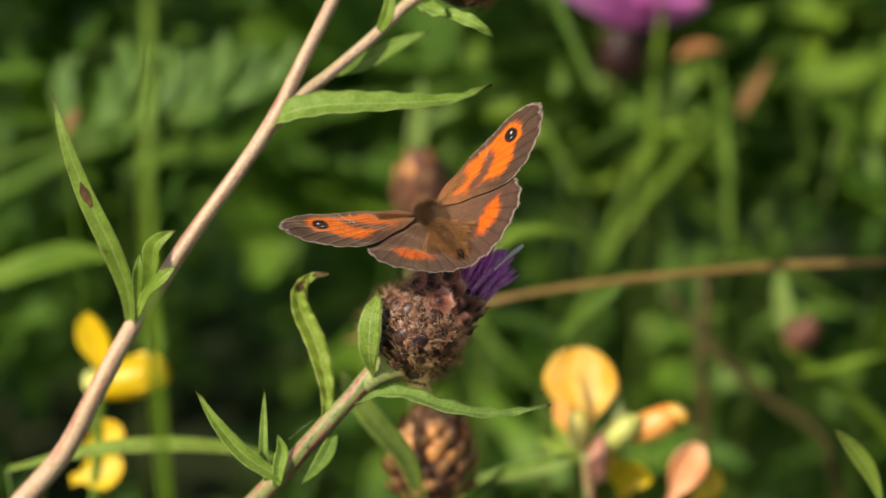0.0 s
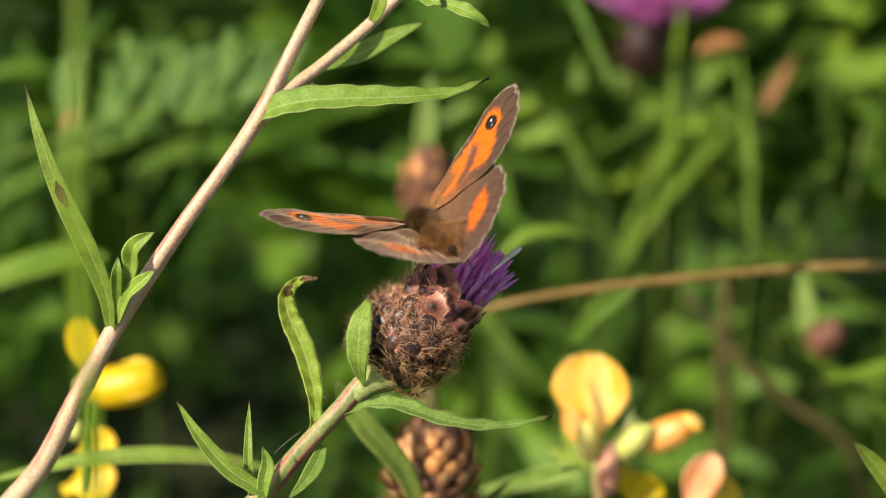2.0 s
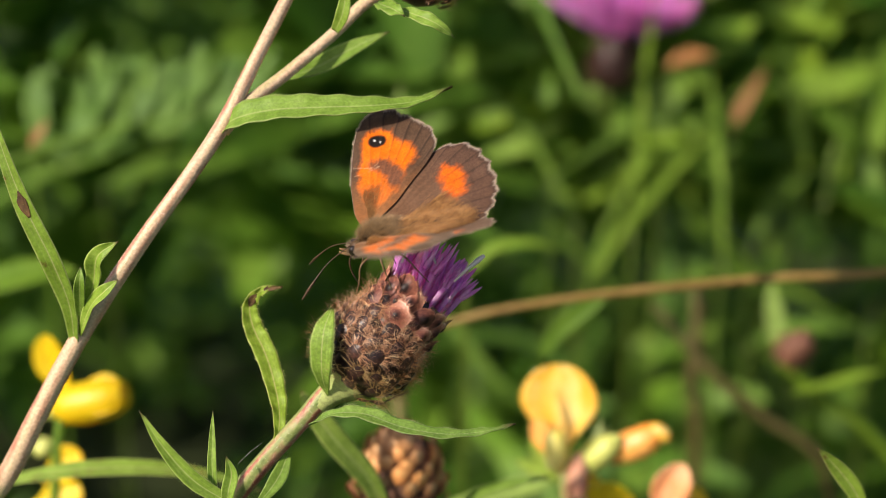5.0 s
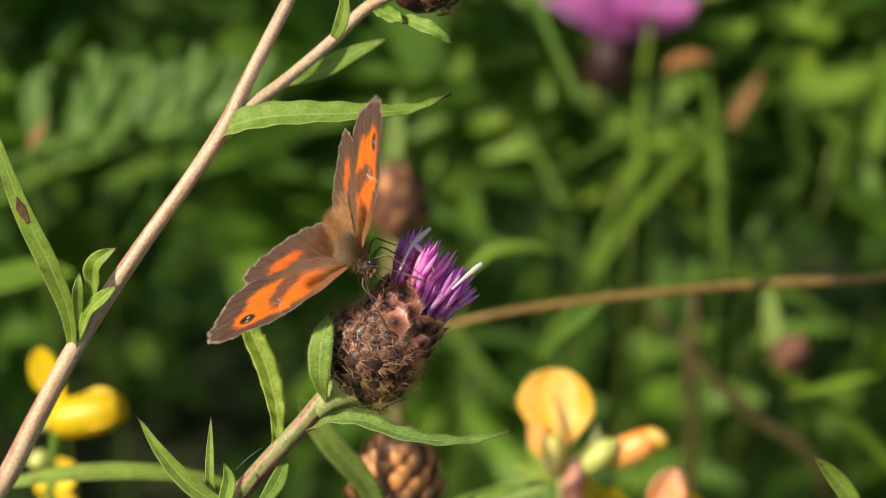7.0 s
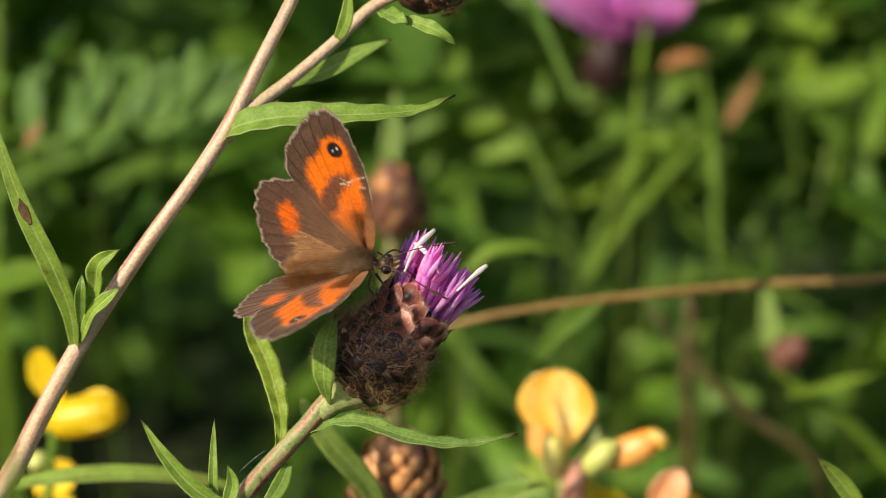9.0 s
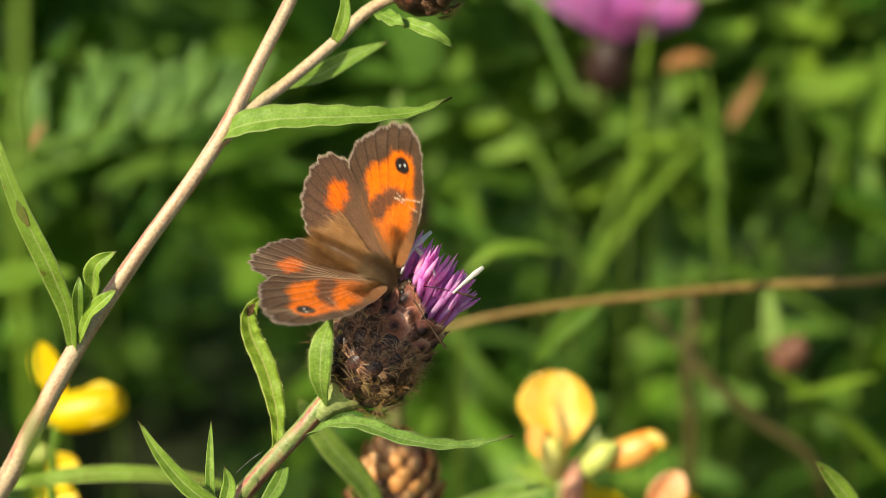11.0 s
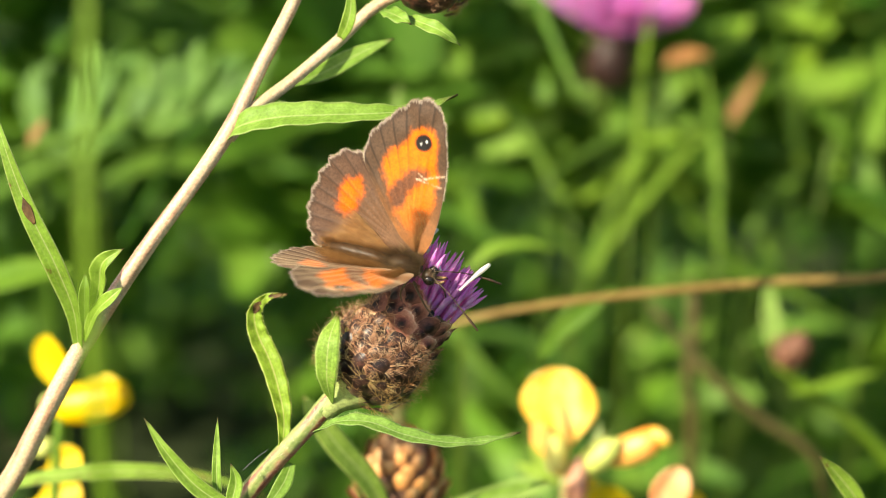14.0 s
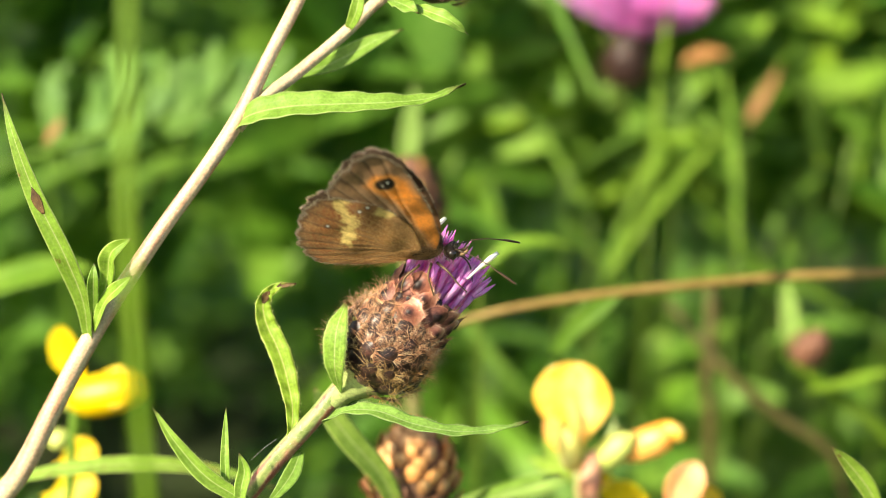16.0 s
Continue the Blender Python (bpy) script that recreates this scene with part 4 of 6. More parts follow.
def build_pink_knapweed():
    base = at(52.0, -9.7, 350)
    foot = ground_below(base, 0.0, 0.12)
    plant = thing("knapweed", foot, "far knapweed in full pink bloom above a dark head", "flower")
    part("stem", tube(bmesh.new(), [foot, foot.lerp(base, 0.5), base, at(50.5, 22.4, 300), at(47.7, 44.9, 255)], [1.6, 1.5, 1.4, 1.3, 2.2], 10, 40), GREEN_DIM, plant)
    m = frame_on(at(46.9, 45.1, 250), UPV * 0.97 + RIGHT * 0.14 + VIEW * 0.2, VIEW)
    prof = [(-0.3, 2.2), (0.8, 4.6), (3.0, 6.6), (6.5, 7.2), (10, 6.4), (14, 5.6), (17, 5.4)]
    head = flower_head(plant, m, prof, lambda f, r: r.choice(SHADED), 90, (0.8, 16), BRACT_DARK, 9, 1.1, "dark brown scaly involucre")
    rng = random.Random(5)
    for i in range(110):
        r = 5.2 * math.sqrt((i + 0.5) / 110)
        a = i * 2.39996
        p = m @ Vector((math.cos(a) * r * MM, math.sin(a) * r * MM, 15.5 * MM))
        rad = m.to_3x3() @ Vector((math.cos(a), math.sin(a), 0))
        way = (m.to_3x3() @ Vector((0, 0, 1)) * 0.8 + rad * (0.05 + 0.24 * r) + Vector((rng.gauss(0, 0.08), rng.gauss(0, 0.08), rng.gauss(0, 0.08)))).normalized()
        part("floret", floret(rng, p, way, rng.uniform(17, 25), 0.85), PINK, head)


# ---- trefoils ----
def petal_shell(bm, m, cup=0.35, notch=0.08, n=15):
    """A rounded cupped petal: broad outer end at +z, narrow claw at the origin, unit size, with a slight crease and notch."""
    band = bm.verts.layers.float.new("band")
    top, low = [], []
    for i in range(n):
        t = math.sin(i / (n - 1) * math.pi / 2) ** 1.15
        row, row2 = [], []
        for j in range(n):
            x = j / (n - 1) * 2 - 1
            body = max(0.0, 1 - ((t - 0.60) / 0.402) ** 2) ** 0.5 * 0.5
            w = max(0.02, body if t > 0.6 else max(0.13, 0.13 + (body - 0.13) * (t / 0.6) ** 0.8))
            z = t * (1 - notch * t ** 6 * max(0, 1 - abs(x) * 3))
            y = cup * (x * x * w * 0.8 - 0.3 * t * (1 - t)) + 0.012 * math.cos(x * 7.0)
            row.append(bm.verts.new(m @ Vector((x * w, y, z))))
            row2.append(bm.verts.new(m @ Vector((x * w, y - 0.03, z))))
            row[-1][band] = row2[-1][band] = 0.44 + 0.10 * math.exp(-((x + 0.25) / 0.35) ** 2) + 0.03 * math.sin(x * 11) + 0.16 * (1 - t) ** 1.5
        top.append(row)
        low.append(row2)
    for i in range(n - 1):
        for j in range(n - 1):
            bm.faces.new((top[i][j], top[i][j + 1], top[i + 1][j + 1], top[i + 1][j]))
            bm.faces.new((low[i][j], low[i + 1][j], low[i + 1][j + 1], low[i][j + 1]))
        bm.faces.new((top[i][0], top[i + 1][0], low[i + 1][0], low[i][0]))
        bm.faces.new((top[i][-1], low[i][-1], low[i + 1][-1], top[i + 1][-1]))
    for j in range(n - 1):
        bm.faces.new((top[-1][j], top[-1][j + 1], low[-1][j + 1], low[-1][j]))
        bm.faces.new((top[0][j], low[0][j], low[0][j + 1], top[0][j + 1]))
    return bm


def petal(parent, root, tip, width, face, mat, label="", name="petal", cup=0.35, notch=0.12):
    L = (tip - root).length
    m = frame_on(root, tip - root, face) @ Matrix.Diagonal((width * MM, width * MM, L, 1))
    return part(name, petal_shell(bmesh.new(), m, cup, notch), mat, parent, label)


def pod(parent, a, b, r, mat, label="", name="keel", curve=0.0, blunt=0.2):
    """A swollen pointed keel or bud from a to b."""
    d = b - a
    side = d.normalized().cross(VIEW)
    pts = [a, a.lerp(b, 0.3) + side * curve * MM, a.lerp(b, 0.7) + side * curve * MM, b]
    return part(name, tube(bmesh.new(), pts, [r * 0.45, r * 0.9, r, r, r * (0.75 + 0.25 * blunt), r * blunt], 16, 24), mat, parent, label)


def build_orange_trefoil():
    base = at(24.8, -77.8, 96)
    foot = ground_below(base, 0.03, 0.05)
    plant = thing("birdsfoot_trefoil", foot, "orange-yellow birds-foot trefoil flowers on a short stalk", "flower")
    part("stem", tube(bmesh.new(), [foot, foot.lerp(base, 0.6), base, at(23.3, -54.8, 84), at(22.4, -42.3, 81)], [1.2, 1.2, 1.1, 1.0, 1.5], 10, 40), STEM_GREEN, plant)
    part("receptacle", tube(bmesh.new(), [at(23.3, -46.4, 72), at(23.3, -43.2, 71), at(23.6, -40.2, 71), at(24.2, -37.6, 72)], [1.5, 2.0, 1.8, 0.9], 14, 14), ROSY, plant, "pinkish flower base")
    a = petal(plant, at(20.8, -39.8, 78), at(21.0, -21.7, 76), 14.9, VIEW * 0.8 - RIGHT * 0.3 + UPV * 0.4, ORANGE_PETAL, "broad orange-yellow upright petal", cup=0.22, notch=0.10)
    pod(plant, at(20.6, -41.0, 73.5), at(19.6, -33.4, 71.5), 2.2, CALYX_YEL, "pale yellow keel", curve=-0.3, blunt=0.7)
    petal(plant, at(19.4, -40.2, 76.5), at(16.6, -31.6, 76.5), 4.2, VIEW - RIGHT * 0.5, SALMON_PETAL, "salmon side petal")
    pod(plant, at(23.7, -40.6, 74), at(31.1, -34.4, 70), 2.5, CALYX_GREEN, "pale green calyx", "calyx")
    bud = pod(plant, at(28.5, -37.4, 75), at(37.6, -33.6, 71), 2.9, SALMON_PETAL, "orange flower bud", "bud", curve=0.8, blunt=0.7)
    pod(bud, at(36.2, -32.9, 71), at(39.6, -35.2, 70), 1.45, ORANGE_PETAL, "deep orange hooked tip", "tip", curve=-0.5, blunt=0.45)
    for tip in CALYX:
        part("calyx_tooth", tube(bmesh.new(), [at(26.5, -36.9, 76), at(27.8, -34.3, 75), at(*tip)], [0.8, 0.5, 0.1], 6, 8), PALE_LEAF, plant)
    petal(plant, at(37.1, -51.9, 76), at(42.6, -39.4, 72), 7.0, VIEW - RIGHT * 0.2, PINK_PETAL, "salmon-orange petal", cup=0.6)
    petal(plant, at(28.6, -50.7, 78), at(30.3, -43.3, 76), 9.3, VIEW, YELLOW_PETAL, "yellow petal")
    petal(plant, at(42.1, -52.7, 78), at(45.7, -44.4, 78), 7.6, VIEW, YELLOW_PETAL, "yellow petal")
    pod(plant, at(23.2, -43.4, 78), at(28.4, -44.6, 76), 2.4, YELLOW_PETAL, "pale yellow calyx", "calyx")
    leaf(plant, [at(21.2, -43.4, 84), at(15.5, -45.4, 86), at(8.1, -47.4, 88), at(-1.5, -49.4, 90)], 4.6, UPV + VIEW, PALE_LEAF, "soft green leaf below the flower", shape=0.4, base=0.4)
    leaf(plant, [at(21.1, -42.9, 82), at(16.4, -41.8, 83), at(12.8, -40.2, 84)], 3.0, UPV + VIEW, LEAF, shape=0.5, base=0.4)
    leaf(plant, [at(20.6, -44.0, 82), at(17.4, -39.3, 82), at(15.5, -35.6, 82)], 2.2, VIEW, LEAF, shape=0.5, base=0.4)
    return plant


CALYX = [(28.1, -31.1, 75), (26.3, -33.1, 75), (29.9, -33.7, 75)]


def build_yellow_trefoil():
    base = at(-75.7, -72.0, 85)
    foot = ground_below(base, 0.0, 0.05)
    plant = thing("birdsfoot_trefoil", foot, "bright yellow birds-foot trefoil flowers behind the stem", "flower")
    part("stem", tube(bmesh.new(), [foot, foot.lerp(base, 0.6), base, at(-72.9, -54.1, 80), at(-71.8, -37.4, 80), at(-70.8, -31.0, 80)], [1.2, 1.2, 1.1, 1.0, 0.9, 1.1], 10, 40), BLADE, plant)
    petal(plant, at(-69.4, -32.0, 80), at(-74.0, -18.0, 78), 7.4, VIEW - RIGHT * 0.6 + UPV * 0.4, YELLOW_PETAL, "yellow upright petal", cup=0.4)
    pod(plant, at(-72.3, -31.3, 79), at(-58.6, -28.6, 76), 3.9, YELLOW_PETAL, "rounded yellow petals", "petal", 0.4, 0.62)
    petal(plant, at(-71.1, -29.0, 79), at(-58.4, -29.4, 75), 8.4, UPV * 0.5 + VIEW, YELLOW_PETAL, "yellow wing petal", cup=0.3)
    pod(plant, at(-74.9, -31.4, 82), at(-70.9, -31.4, 80), 2.5, CALYX_GREEN, "green calyx", "calyx")
    petal(plant, at(-75.5, -44.6, 81), at(-67.0, -40.2, 78), 6.8, VIEW + UPV * 0.3, YELLOW_PETAL, "yellow petal", cup=0.3)
    petal(plant, at(-77.6, -50.4, 81), at(-67.0, -46.6, 78), 8.0, VIEW + UPV * 0.3, YELLOW_PETAL, "yellow petal", cup=0.3)
    pod(plant, at(-76.5, -40.1, 82), at(-73.0, -38.0, 81), 1.8, CALYX_GREEN, "green calyx", "calyx")
    return plant


# ---- nearer single plants ----
def build_blades():
    def grass(points, width, mat, label, face=None, group="", name="grass_blade", **kw):
        pts = list(points)
        lowest = min(pts, key=lambda p: p.z)
        if lowest is not pts[0]:
            pts = pts[::-1]
        foot = Vector((pts[0].x * 1.02, pts[0].y + 0.03, 0.0))
        ob = thing(name, foot, label, "grass" if name == "grass_blade" else "leaf", group)
        dirv = (pts[1] - pts[0])
        mid = pts[0].lerp(foot, 0.35) - dirv * 0.15
        part("stalk", tube(bmesh.new(), [foot, mid, pts[0]], [0.6, 0.6, 0.5], 8, 24), GREEN_DIM, ob)
        part("blade", blade(bmesh.new(), pts, width, face or VIEW, n=36, base=0.25, **{"shape": 0.45, **kw}), mat, ob)
        return ob
    g = "blades in the sward"
    # straw and stalks behind
    ob = thing("dry_stalk", ground_below(at(131.6, -3.4, 120), 0, 0.02), "dry straw-coloured grass stalk lying across the sward", "grass")
    part("stalk", tube(bmesh.new(), [ground_below(at(131.6, -3.4, 120), 0, 0.02), at(111.8, 0.1, 110), at(85.8, -5.4, 95), at(61.3, -6.6, 92), at(39.4, -8.5, 90), at(23.3, -10.3, 90), at(8.2, -12.9, 92), at(-4.8, -16.6, 96), at(-25.2, -22.4, 104)], [0.8, 0.85, 0.9, 0.88, 0.85, 0.8, 0.75, 0.65, 0.5], 10, 70), STRAW, ob)
    ob = thing("plant_stalk", ground_below(at(64.0, -72.2, 190), 0, 0.03), "brownish upright plant stalk in the sward", "plant")
    part("stalk", tube(bmesh.new(), [ground_below(at(64.0, -72.2, 190), 0, 0.03), at(64.1, -46.3, 200), at(63.0, -36.0, 198), at(63.8, -24.4, 197), at(64.0, -14.3, 197), at(63.3, -8.5, 198)], [1.5, 1.7, 1.8, 1.8, 1.6, 0.8], 10, 40), OLIVE, ob)
    ob = thing("plant_stalk", ground_below(at(108.8, -75.5, 185), 0, 0.03), "dull reddish stalk slanting through the sward", "plant")
    part("stalk", tube(bmesh.new(), [ground_below(at(108.8, -75.5, 185), 0, 0.03), at(92.2, -53.9, 180), at(76.6, -41.2, 178), at(64.6, -30.7, 176), at(55.9, -20.5, 178), at(50.7, -13.7, 180)], [1.5, 1.5, 1.5, 1.5, 1.2, 0.8], 10, 40), OLIVE, ob)
    # stems and blades
    grass([at(36.7, -19.3, 250), at(49.9, 3.4, 252), at(68.3, 24.8, 255), at(85.2, 44.7, 258), at(101.3, 61.5, 260)], 3.4, BLADE, "broad green blade slanting up through the sward", group=g)
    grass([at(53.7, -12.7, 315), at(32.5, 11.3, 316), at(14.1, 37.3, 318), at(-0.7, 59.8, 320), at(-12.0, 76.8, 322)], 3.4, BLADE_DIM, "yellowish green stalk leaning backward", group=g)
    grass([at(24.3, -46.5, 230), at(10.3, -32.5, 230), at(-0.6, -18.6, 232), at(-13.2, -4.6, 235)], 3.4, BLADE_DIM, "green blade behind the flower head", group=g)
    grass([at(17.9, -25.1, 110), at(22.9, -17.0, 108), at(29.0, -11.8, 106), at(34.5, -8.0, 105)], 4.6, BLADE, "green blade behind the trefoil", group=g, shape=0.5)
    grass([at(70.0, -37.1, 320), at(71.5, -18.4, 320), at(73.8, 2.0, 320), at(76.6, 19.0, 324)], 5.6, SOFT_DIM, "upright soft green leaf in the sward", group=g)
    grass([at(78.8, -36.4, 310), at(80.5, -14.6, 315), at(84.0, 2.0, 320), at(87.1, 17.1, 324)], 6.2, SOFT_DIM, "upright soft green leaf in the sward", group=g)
    grass([at(-124.9, -20.2, 125), at(-108.2, -12.4, 125), at(-93.8, -7.1, 125), at(-86.0, -5.4, 125), at(-78.2, -5.4, 125)], 8.6, BLADE, "broad green leaf at the edge of the path of the stem", FACE, g, shape=0.6, tip=0.2)
    grass([at(-79.8, -40.5, 45), at(-66.1, -37.2, 42), at(-54.7, -35.8, 40), at(-44.8, -36.0, 40), at(-36.6, -37.2, 40), at(-28.7, -40.1, 42)], 3.3, LEAF_SPOT, "green leaf with reddish edge lying level", FACE, g, shape=0.4)
    grass([at(62.0, -41.5, 18), at(59.4, -36.3, 16), at(56.1, -32.4, 14), at(53.2, -29.6, 12)], 2.7, LEAF_SPOT, "olive leaf with a brown edge and pointed tip", VIEW, g, shape=0.45)
    grass([at(4.5, -6.1, 140), at(10.7, -0.6, 140), at(18.2, 0.6, 140), at(27.1, -1.1, 142)], 3.2, BLADE, "arched green blade of grass", FACE, g)
    grass([at(135.3, -27.4, 280), at(120.1, -24.0, 280), at(106.3, -24.9, 280), at(93.4, -29.5, 285)], 6.0, SOFT_DIM, "soft green leaf among the grass", FACE, g)
    grass([at(69.4, 13.5, 330), at(65.6, 20.1, 330), at(61.8, 26.7, 330)], 4.0, OLIVE, "withered ochre leaf on a thin stalk", VIEW, g, name="dead_leaf")
    grass([at(80.4, 32.7, 240), at(82.8, 38.3, 240), at(86.8, 44.7, 240), at(90.0, 50.2, 240)], 3.6, SALMON_DEAD, "small withered orange-brown leaf", VIEW, g, name="dead_leaf", shape=0.4)
    grass([at(62.5, 50.6, 238), at(66.5, 52.6, 238), at(71.0, 53.6, 238), at(75.5, 53.2, 238)], 5.6, SALMON_DEAD, "withered pale orange leaf", FACE, g, name="dead_leaf")
    grass([at(146.1, 20.7, 320), at(137.1, 26.3, 320), at(131.5, 31.9, 320)], 12.0, PALE_LEAF, "pale glinting leaf catching the sun", FACE, g)
    grass([at(6.5, 43.2, 300), at(17.2, 52.2, 300), at(29.9, 55.1, 302)], 8.0, SOFT_DIM, "soft green leaf among the grass", FACE, g)
    grass([at(71.6, 41.6, 380), at(81.9, 57.1, 380), at(98.4, 65.3, 380), at(115.0, 68.4, 380)], 9.0, PALE_LEAF, "soft green leaf under the bloom", FACE, g)
    grass([at(109.8, 24.3, 280), at(107.2, 45.1, 280), at(114.4, 62.9, 285), at(126.0, 81.2, 290)], 7.0, BLADE, "tall green blade of grass", VIEW, g)
    grass([at(96.1, 3.7, 290), at(107.1, 19.6, 292), at(118.2, 25.0, 294), at(138.2, 25.1, 296)], 7.0, BLADE_DIM, "arched green blade of grass", FACE, g)
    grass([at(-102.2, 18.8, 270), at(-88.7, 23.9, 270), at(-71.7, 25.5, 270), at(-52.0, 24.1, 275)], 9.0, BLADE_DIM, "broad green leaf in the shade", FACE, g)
    rng = random.Random(41)
    for k in range(9):
        w = rng.uniform(215, 330)
        u, v = rng.uniform(0.05, 0.25) * (FOCUS + w), rng.uniform(-0.05, 0.05) * (FOCUS + w)
        a, L = rng.gauss(0.45, 0.8), rng.uniform(45, 95)
        grass([at(u, v, w), at(u + math.sin(a) * L * 0.5, v + math.cos(a) * L * 0.5, w + 4), at(u + math.sin(a * 1.25) * L, v + math.cos(a * 1.25) * L * 0.95, w + 12)], rng.uniform(1.4, 3.4), rng.choice((BLADE, BLADE_DIM, PALE_LEAF)), "thin light green blade of grass in the sun", None, g)
    rng = random.Random(77)
    for k in range(20):
        w = rng.uniform(280, 480)
        s = (FOCUS + w) / 2926
        u, v = rng.uniform(-900, 900) * s, rng.uniform(-420, 500) * s
        a = rng.uniform(-1.2, 1.2)
        L = rng.uniform(60, 150)
        p0 = at(u, v, w)
        p1 = at(u + math.sin(a) * L * 0.5, v + math.cos(a) * L * 0.5, w + rng.uniform(-15, 15))
        p2 = at(u + math.sin(a * 1.5) * L, v + math.cos(a * 1.5) * L * 0.85, w + rng.uniform(-25, 25))
        c = INTO @ p1
        if ((c.x / -c.z + 0.15) / 0.13) ** 2 + ((c.y / -c.z + 0.05) / 0.09) ** 2 < 1:
            continue
        if min(p0.z, p2.z) > 0.03:
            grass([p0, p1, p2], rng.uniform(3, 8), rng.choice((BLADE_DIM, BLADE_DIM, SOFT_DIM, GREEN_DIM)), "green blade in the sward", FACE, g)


# BLADE dimmed, and a soft leaf likewise: the sward's shade lies in their colours
BLADE_DIM = organic("shade_dimmed_blade", [(0.3, (0.0693, 0.148, 0.0118)), (0.7, (0.147, 0.255, 0.0296))], 60, 900, 0.5, 0.25, 0.06, 0.25)
SOFT_DIM = organic("shade_dimmed_soft_leaf", [(0.3, (0.0739, 0.168, 0.022)), (0.7, (0.147, 0.275, 0.0465))], 120, 900, 0.55, 0.25, 0.08, 0.25)
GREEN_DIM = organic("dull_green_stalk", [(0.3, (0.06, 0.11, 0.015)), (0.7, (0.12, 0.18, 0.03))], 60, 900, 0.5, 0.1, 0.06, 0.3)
OLIVE = organic("olive_stalk", [(0.3, (0.06, 0.05, 0.014)), (0.7, (0.11, 0.09, 0.026))], 90, 700, 0.6, 0.1, 0.1, 0.15)
SALMON_DEAD = organic("withered_leaf", [(0.3, (0.30, 0.12, 0.04)), (0.7, (0.52, 0.28, 0.12))], 90, 700, 0.6, 0.2, 0.1, 0.15)


def build_pinnate():
    """The deeply cut leaf behind the tall stem."""
    a, b = at(-112.8, 21.7, 196), at(-50.7, 36.7, 194)
    foot = ground_below(at(-127.8, 2.7, 155), 0, 0.02)
    plant = thing("lobed_leaf", foot, "soft green leaf cut into broad toothed lobes", "plant")
    part("rachis", tube(bmesh.new(), [foot, at(-143.0, 3.1, 200), at(-124.9, 16.8, 198), a, a.lerp(b, 0.5) + UPV * 0.002, b], [1.2, 1.1, 1.0, 0.9, 0.8, 0.4], 8, 50), BLADE, plant)
    rng = random.Random(3)

    def lobe(root, tip, width, teeth):
        """One broad lobe with a toothed edge, built as a main blade and its side teeth."""
        d = tip - root
        side = d.normalized().cross(VIEW).normalized()
        face = VIEW + UPV * rng.uniform(0.2, 0.7) - RIGHT * rng.uniform(0, 0.5)
        leaf(plant, [root, root.lerp(tip, 0.5) + side * rng.uniform(-1, 1) * MM, tip], width, face, SOFT_DIM, name="lobe", shape=0.6, base=0.5, wave=0.5, fold=0.1)
        for k in range(teeth):
            t = 0.3 + 0.5 * k / max(1, teeth - 1)
            s = 1 if k % 2 else -1
            q = root.lerp(tip, t)
            end = q + d * rng.uniform(0.22, 0.36) + side * s * width * rng.uniform(0.5, 0.75) * MM
            leaf(plant, [q, q.lerp(end, 0.5), end], width * rng.uniform(0.4, 0.55), face, SOFT_DIM, name="tooth", shape=0.5, base=0.6, fold=0.1)
    lobe(at(-104.5, 26.2, 203), at(-106.1, 47.2, 205), 7.0, 2)
    lobe(at(-95.8, 25.0, 197), at(-82.1, 50.1, 195), 9.7, 4)
    lobe(at(-85.3, 27.4, 195), at(-70.9, 47.2, 195), 8.1, 4)
    lobe(at(-75.9, 30.3, 195), at(-56.0, 49.0, 193), 8.6, 4)
    lobe(at(-62.9, 32.8, 194), at(-42.4, 45.9, 191), 6.5, 3)
    lobe(at(-91.5, 25.8, 197), at(-79.1, 31.4, 194), 7.6, 3)
    lobe(at(-75.2, 29.6, 195), at(-61.6, 36.1, 192), 6.5, 3)
    lobe(at(-100.6, 24.1, 199), at(-91.5, 27.6, 197), 6.5, 2)
    foot = ground_below(at(-93.8, 22.9, 150), 0, 0.02)
    ob = thing("dead_leaf", foot, "small withered brown leaf tip in the greenery", "leaf")
    part("stalk", tube(bmesh.new(), [foot, foot.lerp(at(-93.8, 22.9, 150), 0.6), at(-93.8, 22.9, 150)], [0.5, 0.5, 0.4], 8, 24), BLADE, ob)
    part("blade", blade(bmesh.new(), [at(-94.1, 22.9, 150), at(-92.3, 25.8, 150), at(-90.0, 28.9, 149)], 2.2, VIEW, n=16, base=0.2, shape=0.5), SALMON_DEAD, ob)


def build_near_blade():
    """The grass blade close to the camera, which the wind swings."""
    top = at(-28.9, 30.9, -96)
    mid = at(-28.6, -0.0, -98)
    foot = ground_below(at(-28.6, -28.6, -98), 0.0, 0.01)
    ob = thing("grass_blade", foot, "thin green grass blade close by, swaying", "grass")
    joint = foot.lerp(mid, 0.55)
    part("stalk", tube(bmesh.new(), [foot, foot.lerp(joint, 0.5), joint], [0.6, 0.5, 0.42], 10, 20), GREEN_DIM, ob, "round green stalk")
    part("blade", blade(bmesh.new(), [joint, joint.lerp(mid, 0.5), mid, mid.lerp(top, 0.5), top], 1.05, VIEW, n=40, base=0.8, shape=0.3, tip=0.5, fold=0.2), BLADE, ob)
    return ob


def build_threads():
    ob = thing("spider_thread", at(-28.0, -29.8, -1), "fine pale spider thread between stem and leaf", "thread")
    part("thread", tube(bmesh.new(), [at(-27.9, -29.7, -2), at(-26.2, -28.1, -2), at(-24.5, -26.9, -2)], [0.011, 0.013, 0.011], 5, 8), WHITE, ob)


